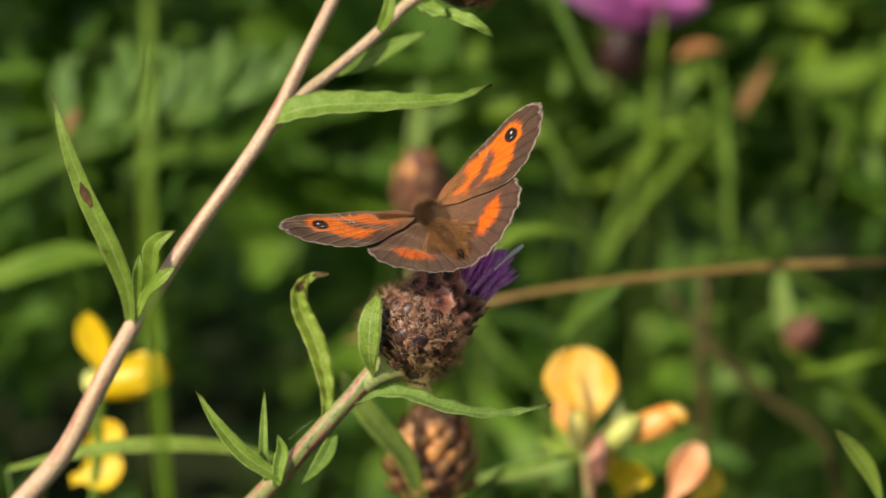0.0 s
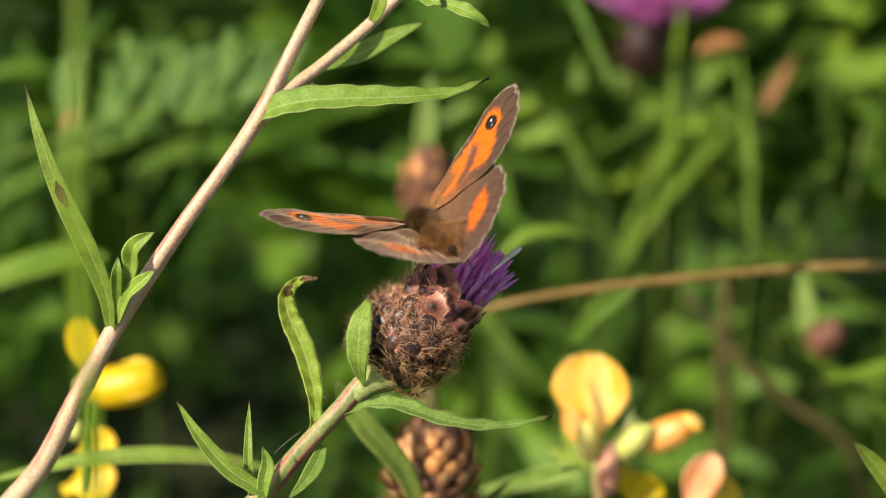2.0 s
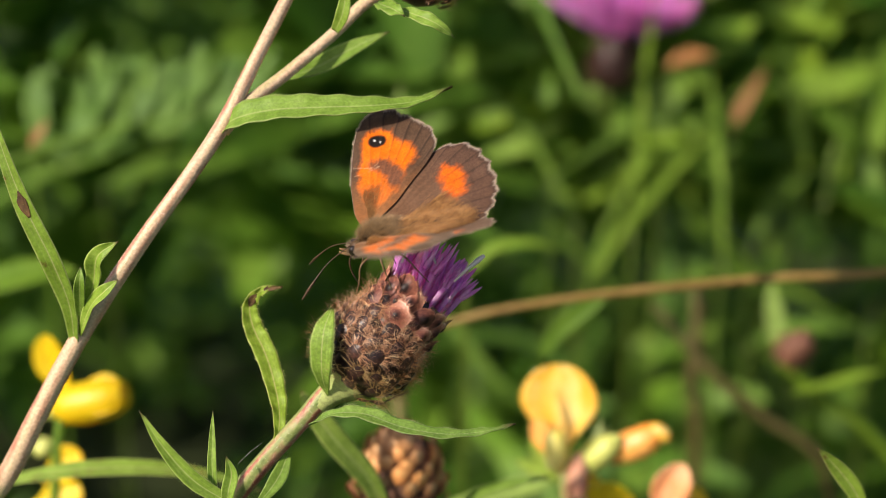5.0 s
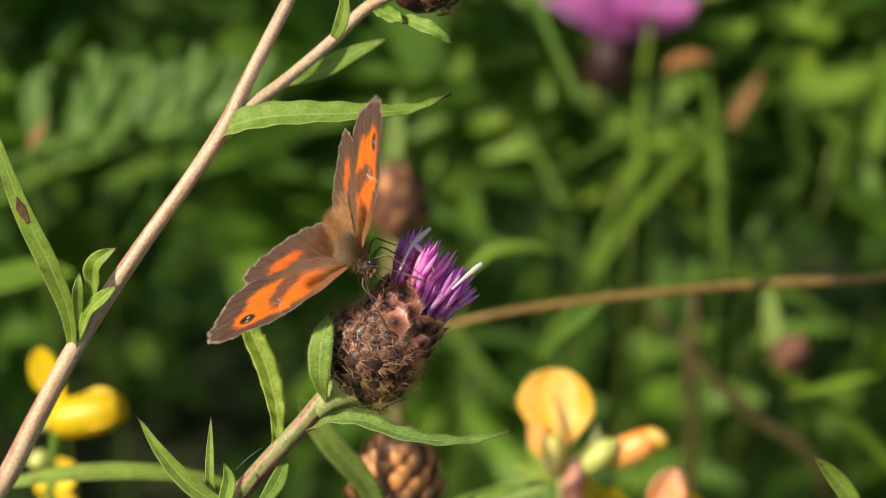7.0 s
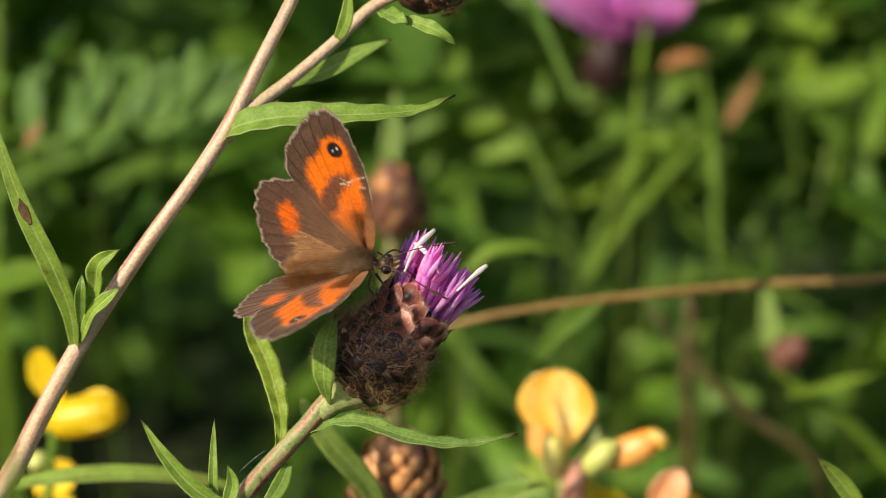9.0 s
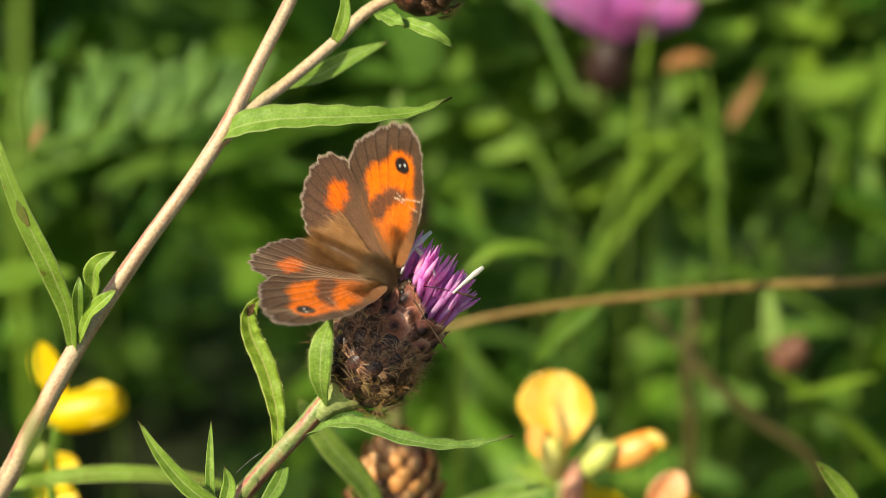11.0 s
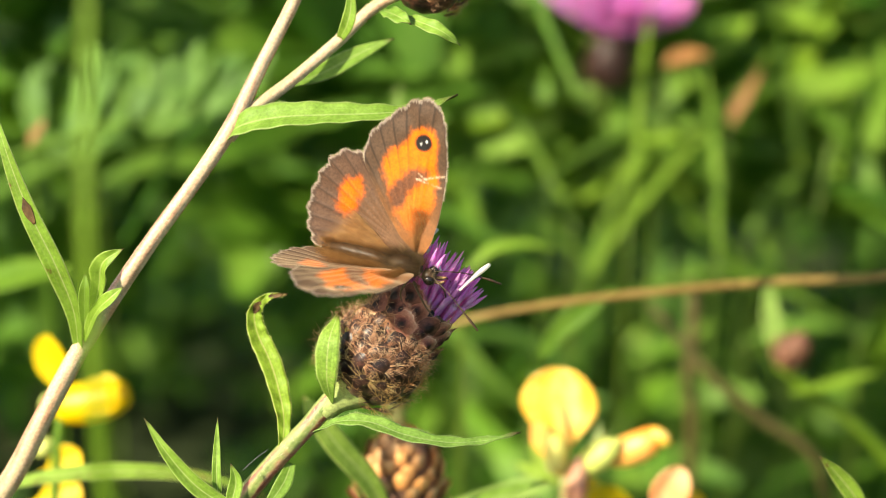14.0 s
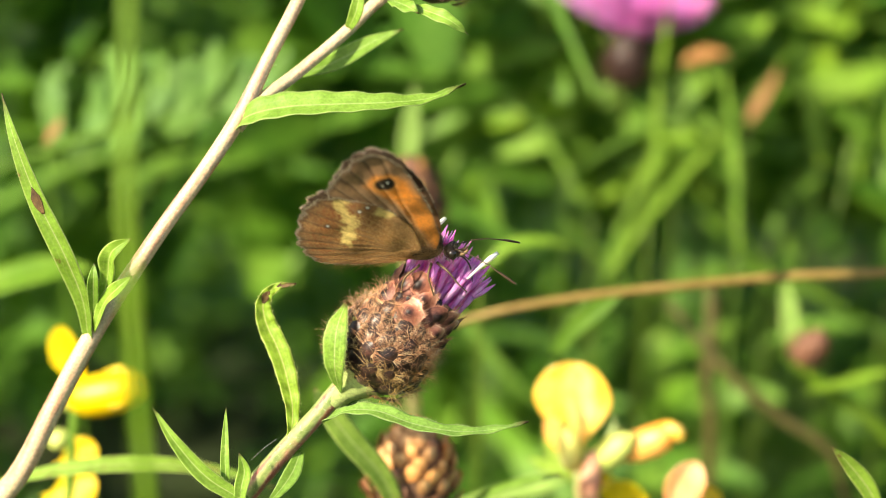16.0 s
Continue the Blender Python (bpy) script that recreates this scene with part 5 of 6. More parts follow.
# ---- the butterfly ----
def value_noise(x, y, scale, seed):
    rng = np.random.default_rng(seed)
    tab = rng.random((64, 64))
    u, v = x * scale, y * scale
    i, j = np.floor(u).astype(int), np.floor(v).astype(int)
    f, g = u - i, v - j
    f, g = f * f * (3 - 2 * f), g * g * (3 - 2 * g)
    a = tab[i % 64, j % 64] * (1 - f) + tab[(i + 1) % 64, j % 64] * f
    b = tab[i % 64, (j + 1) % 64] * (1 - f) + tab[(i + 1) % 64, (j + 1) % 64] * f
    return a * (1 - g) + b * g


def inside(x, y, poly):
    """Signed distance to a polygon in millimetres, positive inside."""
    n = len(poly)
    d = np.full(x.shape, 1e9)
    ins = np.zeros(x.shape, bool)
    for k in range(n):
        (ax, ay), (bx, by) = poly[k], poly[(k + 1) % n]
        ex, ey = bx - ax, by - ay
        t = np.clip(((x - ax) * ex + (y - ay) * ey) / (ex * ex + ey * ey + 1e-12), 0, 1)
        d = np.minimum(d, np.hypot(x - ax - t * ex, y - ay - t * ey))
        cross = ((ay > y) != (by > y)) & (x < ex * (y - ay) / (ey if abs(ey) > 1e-9 else 1e-9) + ax)
        ins ^= cross
    return np.where(ins, d, -d)


def soft(d, w):
    t = np.clip(d / w * 0.5 + 0.5, 0, 1)
    return t * t * (3 - 2 * t)


def lay(col, mask, rgb):
    return col * (1 - mask[:, None]) + np.array(rgb)[None, :] * mask[:, None]


def veins(x, y, base, ends, width):
    d = np.full(x.shape, 9.0)
    for ex, ey in ends:
        vx, vy = ex - base[0], ey - base[1]
        t = np.clip(((x - base[0]) * vx + (y - base[1]) * vy) / (vx * vx + vy * vy), 0, 1)
        d = np.minimum(d, np.hypot(x - base[0] - t * vx, y - base[1] - t * vy))
    return soft(width - d, width)


FORE_BASE, HIND_BASE = (0.8, -0.4), (1.2, -2.4)
FORE = [(0.4, 0.9), (2.5, 1.9), (5.2, 2.3), (9.0, 2.45), (13.6, 2.1), (17.0, 1.5), (20.3, 0.4), (22.0, -0.9), (22.5, -2.4), (21.9, -4.4), (20.3, -6.6), (18.1, -8.7), (16.0, -10.2), (13.8, -10.7), (12.0, -10.5), (9.2, -8.6), (5.5, -5.6), (2.4, -2.6)]
HIND = [(1.0, -1.2), (5.0, -1.9), (9.0, -4.1), (11.7, -7.3), (12.7, -10.6), (12.8, -13.2), (11.9, -15.1), (9.8, -16.8), (7.2, -17.8), (4.6, -18.3), (2.3, -18.2), (0.1, -17.5), (-1.6, -16.4), (-2.2, -14.2), (-2.2, -11.0), (-1.9, -7.0), (-0.9, -3.8), (0.2, -2.2)]
FORE_ORANGE = [(18.4, -2.4), (18.2, -0.8), (16.2, 0.2), (13.2, 0.7), (11.0, 1.2), (8.0, 1.0), (5.4, 0.2), (3.4, -1.3), (4.0, -2.6), (6.2, -4.8), (8.8, -6.0), (11.0, -7.4), (12.9, -7.7), (14.4, -6.5), (16.4, -4.8), (17.9, -3.7)]
FORE_BAND = [(12.8, -1.9), (12.5, -0.3), (10.9, -0.6), (9.9, -2.1), (7.9, -3.0), (6.2, -4.1), (6.2, -5.4), (8.4, -5.7), (10.5, -4.7), (12.1, -3.4)]
HIND_ORANGE = [(8.8, -12.5), (9.2, -10.8), (8.0, -10.0), (6.2, -10.4), (4.0, -11.2), (3.0, -12.5), (3.8, -13.7), (5.4, -13.9), (6.9, -13.8), (8.0, -13.4)]
FORE_UNDER = [(16.4, -5.0), (18.0, -3.2), (17.8, -1.1), (16.0, 0.8), (12.3, 1.8), (8.0, 2.4), (2.5, 2.2), (0.5, 1.0), (3.0, 0.3), (9.9, -1.2), (13.7, -2.8)]
HIND_BAND = [(12.5, -11.6), (11.9, -10.3), (10.0, -10.6), (8.6, -9.2), (7.1, -9.5), (6.2, -10.1), (4.8, -9.9), (3.3, -10.9), (3.1, -12.5), (5.7, -12.2), (7.0, -11.3), (8.8, -11.3), (10.4, -12.3)]
HIND_PATCH = [(9.2, -6.9), (10.2, -6.1), (9.8, -4.7), (9.0, -4.2), (8.2, -5.1), (8.1, -6.0)]
HIND_DOTS = [(10.1, -8.8), (7.2, -13.6), (10.9, -7.6)]
EYE_AT = (16.3, -2.0)
FORE_VEINS = [(22.2, -1.2), (22.1, -3.6), (20.9, -5.8), (19.2, -7.6), (17.3, -9.2), (15.0, -10.4), (12.6, -10.6)]
HIND_VEINS = [(12.9, -12.0), (12.3, -14.4), (10.6, -16.2), (8.6, -17.3), (6.4, -18.0), (4.2, -18.3), (2.0, -18.1), (0.0, -17.4)]
BROWN, BROWN_LIGHT = (0.092, 0.052, 0.030), (0.17, 0.088, 0.040)
RUST, RUST_DEEP = (0.82, 0.165, 0.004), (0.76, 0.135, 0.005)


def paint_fore(x, y, r, under, sg):
    n1 = value_noise(x + 50, y + 50, 1.1, 1)
    n2 = value_noise(x + 50, y + 50, 3.6, 2)
    wob = (n1 - 0.5) * 0.9 + (n2 - 0.5) * 0.5
    col = np.tile(np.array(BROWN), (len(x), 1))
    near = soft(6.5 - np.hypot(x - 1, y + 1), 6.0)
    if not under:
        col = lay(col, near * 0.75, BROWN_LIGHT)
        col = lay(col, soft(inside(x, y, FORE_ORANGE) + wob * 0.8, 0.7), RUST)
        fade = soft(6.4 - x + wob, 5.0)
        col = lay(col, fade * 0.7, (0.34, 0.13, 0.04))
        col = lay(col, soft(inside(x, y, FORE_BAND) + wob * 0.9, 0.8) * 0.9, (0.10, 0.055, 0.035))
    else:
        col = np.tile(np.array((0.24, 0.13, 0.065)), (len(x), 1))
        col = lay(col, soft(inside(x, y, FORE_UNDER) + wob * 0.5, 0.8), (0.74, 0.24, 0.03))
        col = lay(col, soft(0.25 - np.abs(np.hypot(x - 3, y) - 9.5 + wob * 0.6), 0.3) * 0.5 * soft(inside(x, y, FORE_UNDER), 0.4), (0.2, 0.07, 0.02))
    v = veins(x, y, FORE_BASE, FORE_VEINS, 0.13)
    col = lay(col, v * (0.25 + 0.75 * soft(np.hypot(x, y * 1.6) - 17.5, 3)) * soft(x - 9, 4) * 0.85, (0.03, 0.018, 0.012))
    ex, ey = EYE_AT
    d = np.hypot((x - ex) / 1.0, (y - ey) / 1.12)
    col = lay(col, soft(1.75 - d + wob * 0.3, 0.3) * (1 if not under else 0.9), RUST if not under else (0.62, 0.24, 0.05))
    col = lay(col, soft(1.22 - d, 0.2), (0.012, 0.009, 0.008))
    for ox, oy, rr in ((0.25, 0.40, 0.17), (-0.2, -0.42, 0.13)):
        col = lay(col, soft(rr - np.hypot(x - ex - ox, y - ey - oy), 0.1), (0.85, 0.83, 0.80))
    if not under:
        # the rubbed scratch near the front edge
        for (ax, ay), (bx, by) in (((11.1, -2.0), (12.3, 1.9)), ((11.1, -2.0), (10.6, 1.8)), ((11.9, -1.9), (11.3, -0.6))):
            t = np.clip(((x - ax) * (bx - ax) + (y - ay) * (by - ay)) / ((bx - ax) ** 2 + (by - ay) ** 2), 0, 1)
            dd = np.hypot(x - ax - t * (bx - ax), y - ay - t * (by - ay)) + (n2 - 0.4) * 0.22
            col = lay(col, soft(0.07 - dd, 0.12) * (0.75 if sg < 0 else 0.25), (0.78, 0.58, 0.40))
    edge = (1 - r)
    rim = np.maximum(soft(x - 11.8, 1.2), soft(y - 0.4, 0.8) * soft(x - 2.5, 2))
    col = lay(col, soft(0.045 - edge + (n2 - 0.5) * 0.02, 0.015) * rim * 0.5, (0.05, 0.03, 0.022))
    col = lay(col, soft(0.016 - edge + (n2 - 0.5) * 0.016, 0.012) * rim * 0.7, (0.40, 0.32, 0.25))
    return col


def paint_hind(x, y, r, under, sg):
    n1 = value_noise(x + 80, y + 80, 1.0, 3)
    n2 = value_noise(x + 80, y + 80, 3.6, 4)
    n3 = value_noise(x + 80, y + 80, 9.0, 6)
    wob = (n1 - 0.5) * 0.9 + (n2 - 0.5) * 0.6
    if not under:
        col = np.tile(np.array((0.105, 0.056, 0.035)), (len(x), 1))
        col = lay(col, soft(9.0 - np.hypot(x - 1, y + 2) + wob, 6.0) * 0.7, (0.19, 0.098, 0.05))
        col = lay(col, soft(inside(x, y, HIND_ORANGE) + wob * 0.9, 0.8), RUST_DEEP)
    else:
        col = np.tile(np.array((0.20, 0.078, 0.024)), (len(x), 1))
        col = lay(col, soft(7.5 - np.hypot(x - 1, y + 2) + wob, 4) * 0.5, (0.28, 0.155, 0.05))
        col = lay(col, soft(np.hypot(x - 1, y + 2) - 12.4 + wob, 1.6) * 0.85, (0.28, 0.085, 0.024))
        col = lay(col, soft(np.hypot(x - 1, y + 2) - 14.6 + wob, 1.2) * 0.7, (0.20, 0.10, 0.045))
        col = lay(col, soft(n3 - 0.58, 0.2) * 0.45, (0.44, 0.28, 0.11))
        col = lay(col, soft(inside(x, y, HIND_BAND) + wob * 1.0 + (n3 - 0.5) * 0.6, 0.4) * 0.95, (0.72, 0.52, 0.17))
        col = lay(col, soft(inside(x, y, HIND_PATCH) + wob * 0.6, 0.5) * 0.9, (0.72, 0.52, 0.18))
        for dx, dy in HIND_DOTS:
            d = np.hypot(x - dx, y - dy)
            col = lay(col, soft(0.5 - d, 0.3) * 0.8, (0.05, 0.025, 0.015))
            col = lay(col, soft(0.2 - d, 0.12), (0.85, 0.82, 0.78))
    v = veins(x, y, HIND_BASE, HIND_VEINS, 0.14)
    col = lay(col, v * soft(np.hypot(x - 1, y + 2) - 11.5, 3) * 0.55, (0.035, 0.02, 0.014))
    edge = (1 - r)
    rim = soft(-y - 8, 2)
    col = lay(col, soft(0.05 - edge + (n2 - 0.5) * 0.02, 0.015) * rim * 0.5, (0.05, 0.03, 0.022))
    col = lay(col, soft(0.018 - edge + (n2 - 0.5) * 0.02, 0.012) * rim * 0.7, (0.40, 0.32, 0.25))
    return col


OUTLINES = {}


def wing_height(x, y):
    return 0.012 * (x * 0.6) ** 2 * -0.25 + 0.22 * np.sin(x * 0.35 + y * 0.25) + (value_noise(x + 60, y + 60, 0.35, 9) - 0.5) * 0.5


def wing_fringe(name, sg, base, seed, count):
    """Short pale scale-hairs along the outer margin of a wing."""
    ox, oy, far = OUTLINES[name, sg]
    n = len(ox)
    rng = random.Random(seed)
    bm = bmesh.new()
    made = 0
    while made < count:
        f = rng.random() * n
        k = int(f)
        if far[k] < 0.6 or rng.random() > 0.45 + 0.55 * abs(math.sin(k * 0.16)):
            continue
        made += 1
        g = f - k
        x, y = ox[k] * (1 - g) + ox[(k + 1) % n] * g, oy[k] * (1 - g) + oy[(k + 1) % n] * g
        out = Vector((x - base[0], y - base[1], 0)).normalized()
        tang = Vector((ox[(k + 1) % n] - ox[k], oy[(k + 1) % n] - oy[k], 0)).normalized()
        nrm = Vector((tang.y, -tang.x, 0))
        nrm = nrm if nrm.dot(out) > 0 else -nrm
        way = (nrm + tang * rng.gauss(0, 0.25) + Vector((0, 0, rng.gauss(0, 0.2)))).normalized()
        z = float(wing_height(np.array([x]), np.array([y]))[0])
        root = Vector((x, y, z)) - nrm * 0.12
        end = root + way * rng.uniform(0.22, 0.42)
        h = tang * 0.03
        bm.faces.new([bm.verts.new(Vector((sg * c.x, c.y, c.z)) * MM * WING_SCALE) for c in (root - h, root + h, end + h * 0.5, end - h * 0.5)])
    return bm


def wing_mesh(name, outline, base, paint, sg, rays, rings, scallop):
    """A wing as a fan of fine rings from its root to its outline, closed by an upper and a lower skin."""
    path = spline([Vector((a, b, 0)) for a, b in outline] + [Vector((*outline[0], 0))], rays * 6)
    d = np.array([0.0] + [(path[i + 1] - path[i]).length for i in range(len(path) - 1)]).cumsum()
    q = np.linspace(0, d[-1], rays, endpoint=False)
    ox = np.interp(q, d, [p.x for p in path])
    oy = np.interp(q, d, [p.y for p in path])
    far = soft(np.hypot(ox - base[0], oy - base[1]) - 7.0, 3.0) * soft(-oy - (1.0 if scallop[2] else -3.0), 2.0)
    rngn = np.random.default_rng(17)
    if not scallop[2]:
        far = far * np.where((ox < 12.0) & (oy < -1.2), 0.0, 1.0)
    cut = 1 + far * (scallop[0] * np.sin(q * scallop[1]) + rngn.normal(0, 0.006, rays))
    ox, oy = base[0] + (ox - base[0]) * cut, base[1] + (oy - base[1]) * cut
    rr = (np.arange(1, rings + 1) / rings) ** 0.85
    R, K = np.meshgrid(rr, np.arange(rays), indexing="ij")
    x = (base[0] + (ox[K] - base[0]) * R).ravel()
    y = (base[1] + (oy[K] - base[1]) * R).ravel()
    r = R.ravel()
    x, y, r = np.append(x, base[0]), np.append(y, base[1]), np.append(r, 0.0)
    camber = wing_height(x, y)
    OUTLINES[name, sg] = (ox, oy, far)
    vend = FORE_VEINS if paint is paint_fore else HIND_VEINS
    ridge = veins(x, y, base, vend, 0.25) * 0.07
    n = len(x)
    skins = []
    for under, off in ((False, 0.05), (True, -0.05)):
        z = camber + ridge + off * (1 - r ** 8)
        skins.append(np.stack([sg * x, y, z], 1) * MM * WING_SCALE)
    verts = np.concatenate(skins)
    faces = []
    for k in range(rings - 1):
        for j in range(rays):
            a, b = k * rays + j, k * rays + (j + 1) % rays
            faces.append((a, b, b + rays, a + rays))
            faces.append((n + a, n + a + rays, n + b + rays, n + b))
    for j in range(rays):
        faces.append((n - 1, (j + 1) % rays, j))
        faces.append((2 * n - 1, n + j, n + (j + 1) % rays))
        a, b = (rings - 1) * rays + j, (rings - 1) * rays + (j + 1) % rays
        faces.append((a, b, n + b, n + a))
    if sg < 0:
        faces = [f[::-1] for f in faces]
    me = bpy.data.meshes.new(name)
    me.from_pydata([tuple(v) for v in verts], [], [f[::-1] for f in faces])
    col = np.concatenate([paint(x, y, r, False, sg), paint(x, y, r, True, sg)])
    attr = me.attributes.new("scales", "FLOAT_COLOR", "POINT")
    attr.data.foreach_set("color", np.concatenate([np.clip(col, 0, 1), np.ones((2 * n, 1))], 1).astype(np.float32).ravel())
    me.polygons.foreach_set("use_smooth", [True] * len(me.polygons))
    me.materials.append(WING)
    return me


HINGE = (1.3, 2.0, 1.0)
WING_SCALE = 0.929
WINGS = {}


def hairs(bm, rng, count, place, length, width, mat=0):
    """Fine tapering hairs; place gives each one's root and direction in millimetres."""
    for _ in range(count):
        root, way = place(rng)
        L = length * rng.uniform(0.6, 1.3)
        way = (way + Vector((rng.gauss(0, 0.25), rng.gauss(0, 0.25), rng.gauss(0, 0.25)))).normalized()
        sv = way.orthogonal().normalized() * width
        mid = root + way * L * 0.55
        end = root + way * L + Vector((0, -0.25, 0)) * L
        v = [bm.verts.new(c * MM) for c in (root - sv, root + sv, mid + sv * 0.7, mid - sv * 0.7, end)]
        bm.faces.new((v[0], v[1], v[2], v[3])).material_index = mat
        bm.faces.new((v[3], v[2], v[4])).material_index = mat


def build_butterfly():
    fly = thing("butterfly", Matrix.Identity(4), "orange and brown gatekeeper butterfly with eyespots, feeding on the knapweed", "butterfly")
    one = Matrix.Identity(4)
    rng = random.Random(4)

    bm = bmesh.new()
    ball(bm, Matrix.Translation((0, 0.8 * MM, 0.7 * MM)) @ Matrix.Diagonal((1.45 * MM, 2.7 * MM, 1.5 * MM, 1)), 18, 12)
    thorax = part("thorax", bm, CHITIN, fly, "dark furry thorax", place=one)

    def on_thorax(g):
        a, b = g.uniform(-1.9, 1.9), g.uniform(-1.2, 1.2)
        nrm = Vector((math.sin(a) * math.cos(b), math.sin(b), math.cos(a) * math.cos(b)))
        return Vector((nrm.x * 1.4, 0.8 + nrm.y * 2.6, 0.7 + nrm.z * 1.45)), nrm + Vector((0, -0.7, 0.25))
    bm = bmesh.new()
    hairs(bm, rng, 4600, on_thorax, 1.55, 0.021)
    part("thorax_fur", bm, FUR_GREY, fly, "grey-brown hairs", place=one)

    bm = bmesh.new()
    tube(bm, [Vector((0, -1.2, 0.6)) * MM, Vector((0, -4, 0.9)) * MM, Vector((0, -8, 0.9)) * MM, Vector((0, -11.4, 0.7)) * MM], [1.0, 1.05, 0.95, 0.4], 14, 26)
    part("abdomen", bm, CHITIN, fly, "brown hairy abdomen", place=one)

    def on_abdomen(g):
        a, t = g.uniform(-2.4, 2.4), g.uniform(0, 1)
        nrm = Vector((math.sin(a), 0, math.cos(a)))
        rad = 0.98 * (1 - 0.5 * t * t)
        return Vector((nrm.x * rad, -1.5 - 9.4 * t, 0.8 + nrm.z * rad)), nrm * 0.5 + Vector((0, -1, 0.15))
    bm = bmesh.new()
    hairs(bm, rng, 3600, on_abdomen, 1.5, 0.022)
    part("abdomen_fur", bm, FUR_WING, fly, "tan hairs", place=one)

    bm = bmesh.new()
    ball(bm, Matrix.Translation((0, 4.2 * MM, -0.3 * MM)) @ Matrix.Diagonal((1.05 * MM, 1.0 * MM, 1.0 * MM, 1)), 14, 10)
    head = part("head", bm, CHITIN, fly, "small dark hairy head", place=one)
    for s in (-1, 1):
        bm = bmesh.new()
        ball(bm, Matrix.Translation((s * 0.85 * MM, 4.5 * MM, -0.2 * MM)) @ Matrix.Diagonal((0.55 * MM, 0.7 * MM, 0.75 * MM, 1)), 14, 10)
        part("eye", bm, EYE, fly, "dark compound eye", place=one)
        bm = bmesh.new()
        tube(bm, [Vector((s * 0.4, 4.9, 0.4)) * MM, Vector((s * 1.9, 8.0, -0.6)) * MM, Vector((s * 3.3, 10.8, -2.6)) * MM, Vector((s * 4.0, 12.4, -4.0)) * MM], [0.075, 0.07, 0.075, 0.19, 0.13], 7, 26)
        part("antenna", bm, CHITIN, fly, "thin clubbed antenna", place=one)
        part("palp", tube(bmesh.new(), [Vector((s * 0.35, 4.8, -0.8)) * MM, Vector((s * 0.4, 5.8, -0.7)) * MM, Vector((s * 0.35, 6.6, -0.2)) * MM], [0.28, 0.26, 0.1], 7, 8), FUR_TAN, fly, place=one)
        for k, (y0, y1, y2, z2) in enumerate(((2.2, 3.8, 5.4, -5.2), (1.4, 1.0, 0.8, -6.0), (-0.2, -2.2, -4.2, -5.8))):
            bm = bmesh.new()
            tube(bm, [Vector((s * 0.9, y0, -1.2)) * MM, Vector((s * 2.6, y1, -1.6)) * MM, Vector((s * 2.9, y1 * 0.5 + y2 * 0.5, -3.6)) * MM, Vector((s * 3.0, y2, z2)) * MM], [0.2, 0.13, 0.1, 0.06], 7, 20)
            part("leg", bm, LIMB, fly, place=one)

    def on_head(g):
        a, b = g.uniform(-3.1, 3.1), g.uniform(-0.9, 1.3)
        nrm = Vector((math.sin(a) * math.cos(b), math.sin(b), math.cos(a) * math.cos(b)))
        return Vector((nrm.x, 4.2 + nrm.y, -0.3 + nrm.z)), nrm + Vector((0, 0.4, 0.2))
    bm = bmesh.new()
    hairs(bm, rng, 240, on_head, 0.8, 0.04)
    part("head_fur", bm, FUR_DARK, fly, "dark bristles", place=one)
    part("proboscis", tube(bmesh.new(), [Vector((0, 5.0, -1.0)) * MM, Vector((0, 5.8, -2.2)) * MM, Vector((0, 6.0, -4.0)) * MM, Vector((0, 5.6, -6.2)) * MM], [0.14, 0.12, 0.1, 0.06], 6, 16), CHITIN, fly, "thin dark feeding tube", place=one)

    for side, sg in (("left", -1), ("right", 1)):
        fore = link_mesh("forewing", wing_mesh("forewing", FORE, FORE_BASE, paint_fore, sg, 300, 105, (0.008, 2.4, False)), fly, "orange forewing with brown border and black eyespot", place=pose(sg * HINGE[0] * MM, HINGE[1] * MM, (HINGE[2] + 0.12) * MM))
        hind = link_mesh("hindwing", wing_mesh("hindwing", HIND, HIND_BASE, paint_hind, sg, 260, 80, (0.012, 2.3, True)), fly, "brown hindwing with an orange patch", place=pose(sg * HINGE[0] * MM, HINGE[1] * MM, (HINGE[2] - 0.22) * MM))
        WINGS[side] = (fore, hind)
        part("fringe", wing_fringe("forewing", sg, FORE_BASE, 31, 700), FRINGE_SCALE, fore, "thin pale fringe", place=one)
        part("fringe", wing_fringe("hindwing", sg, HIND_BASE, 32, 700), FRINGE_SCALE, hind, "thin pale fringe", place=one)

        def on_hind(g, s=sg):
            t, k = g.random(), g.random()
            x = -1.0 + 4.6 * t * k * k
            y = -2.0 - 11.0 * t * (1 - 0.35 * k)
            return Vector((s * x, y, 0.2)), Vector((s * 0.45 * k, -1, 0.10))
        bm = bmesh.new()
        hairs(bm, rng, 2600, on_hind, 2.2, 0.016)
        part("hind_hair", bm, FUR_WING, hind, "long tan hairs", place=one)

        def on_fore(g, s=sg):
            t, k = g.random(), g.random()
            return Vector((s * (0.5 + 5.5 * t), -2.8 * t * k + 0.8 * t, 0.15)), Vector((s * 1.0, -0.35, 0.10))
        bm = bmesh.new()
        hairs(bm, rng, 1400, on_fore, 1.6, 0.012)
        part("fore_hair", bm, FUR_WING, fore, "short tan hairs", place=one)
    return fly


# ---- build ----
build_ground()
build_sward()
build_main_knapweed()
build_branch_knapweed()
build_seed_heads()
build_pink_knapweed()
orange_trefoil = build_orange_trefoil()
yellow_trefoil = build_yellow_trefoil()
build_blades()
build_pinnate()
near_blade = build_near_blade()
build_threads()
butterfly = build_butterfly()

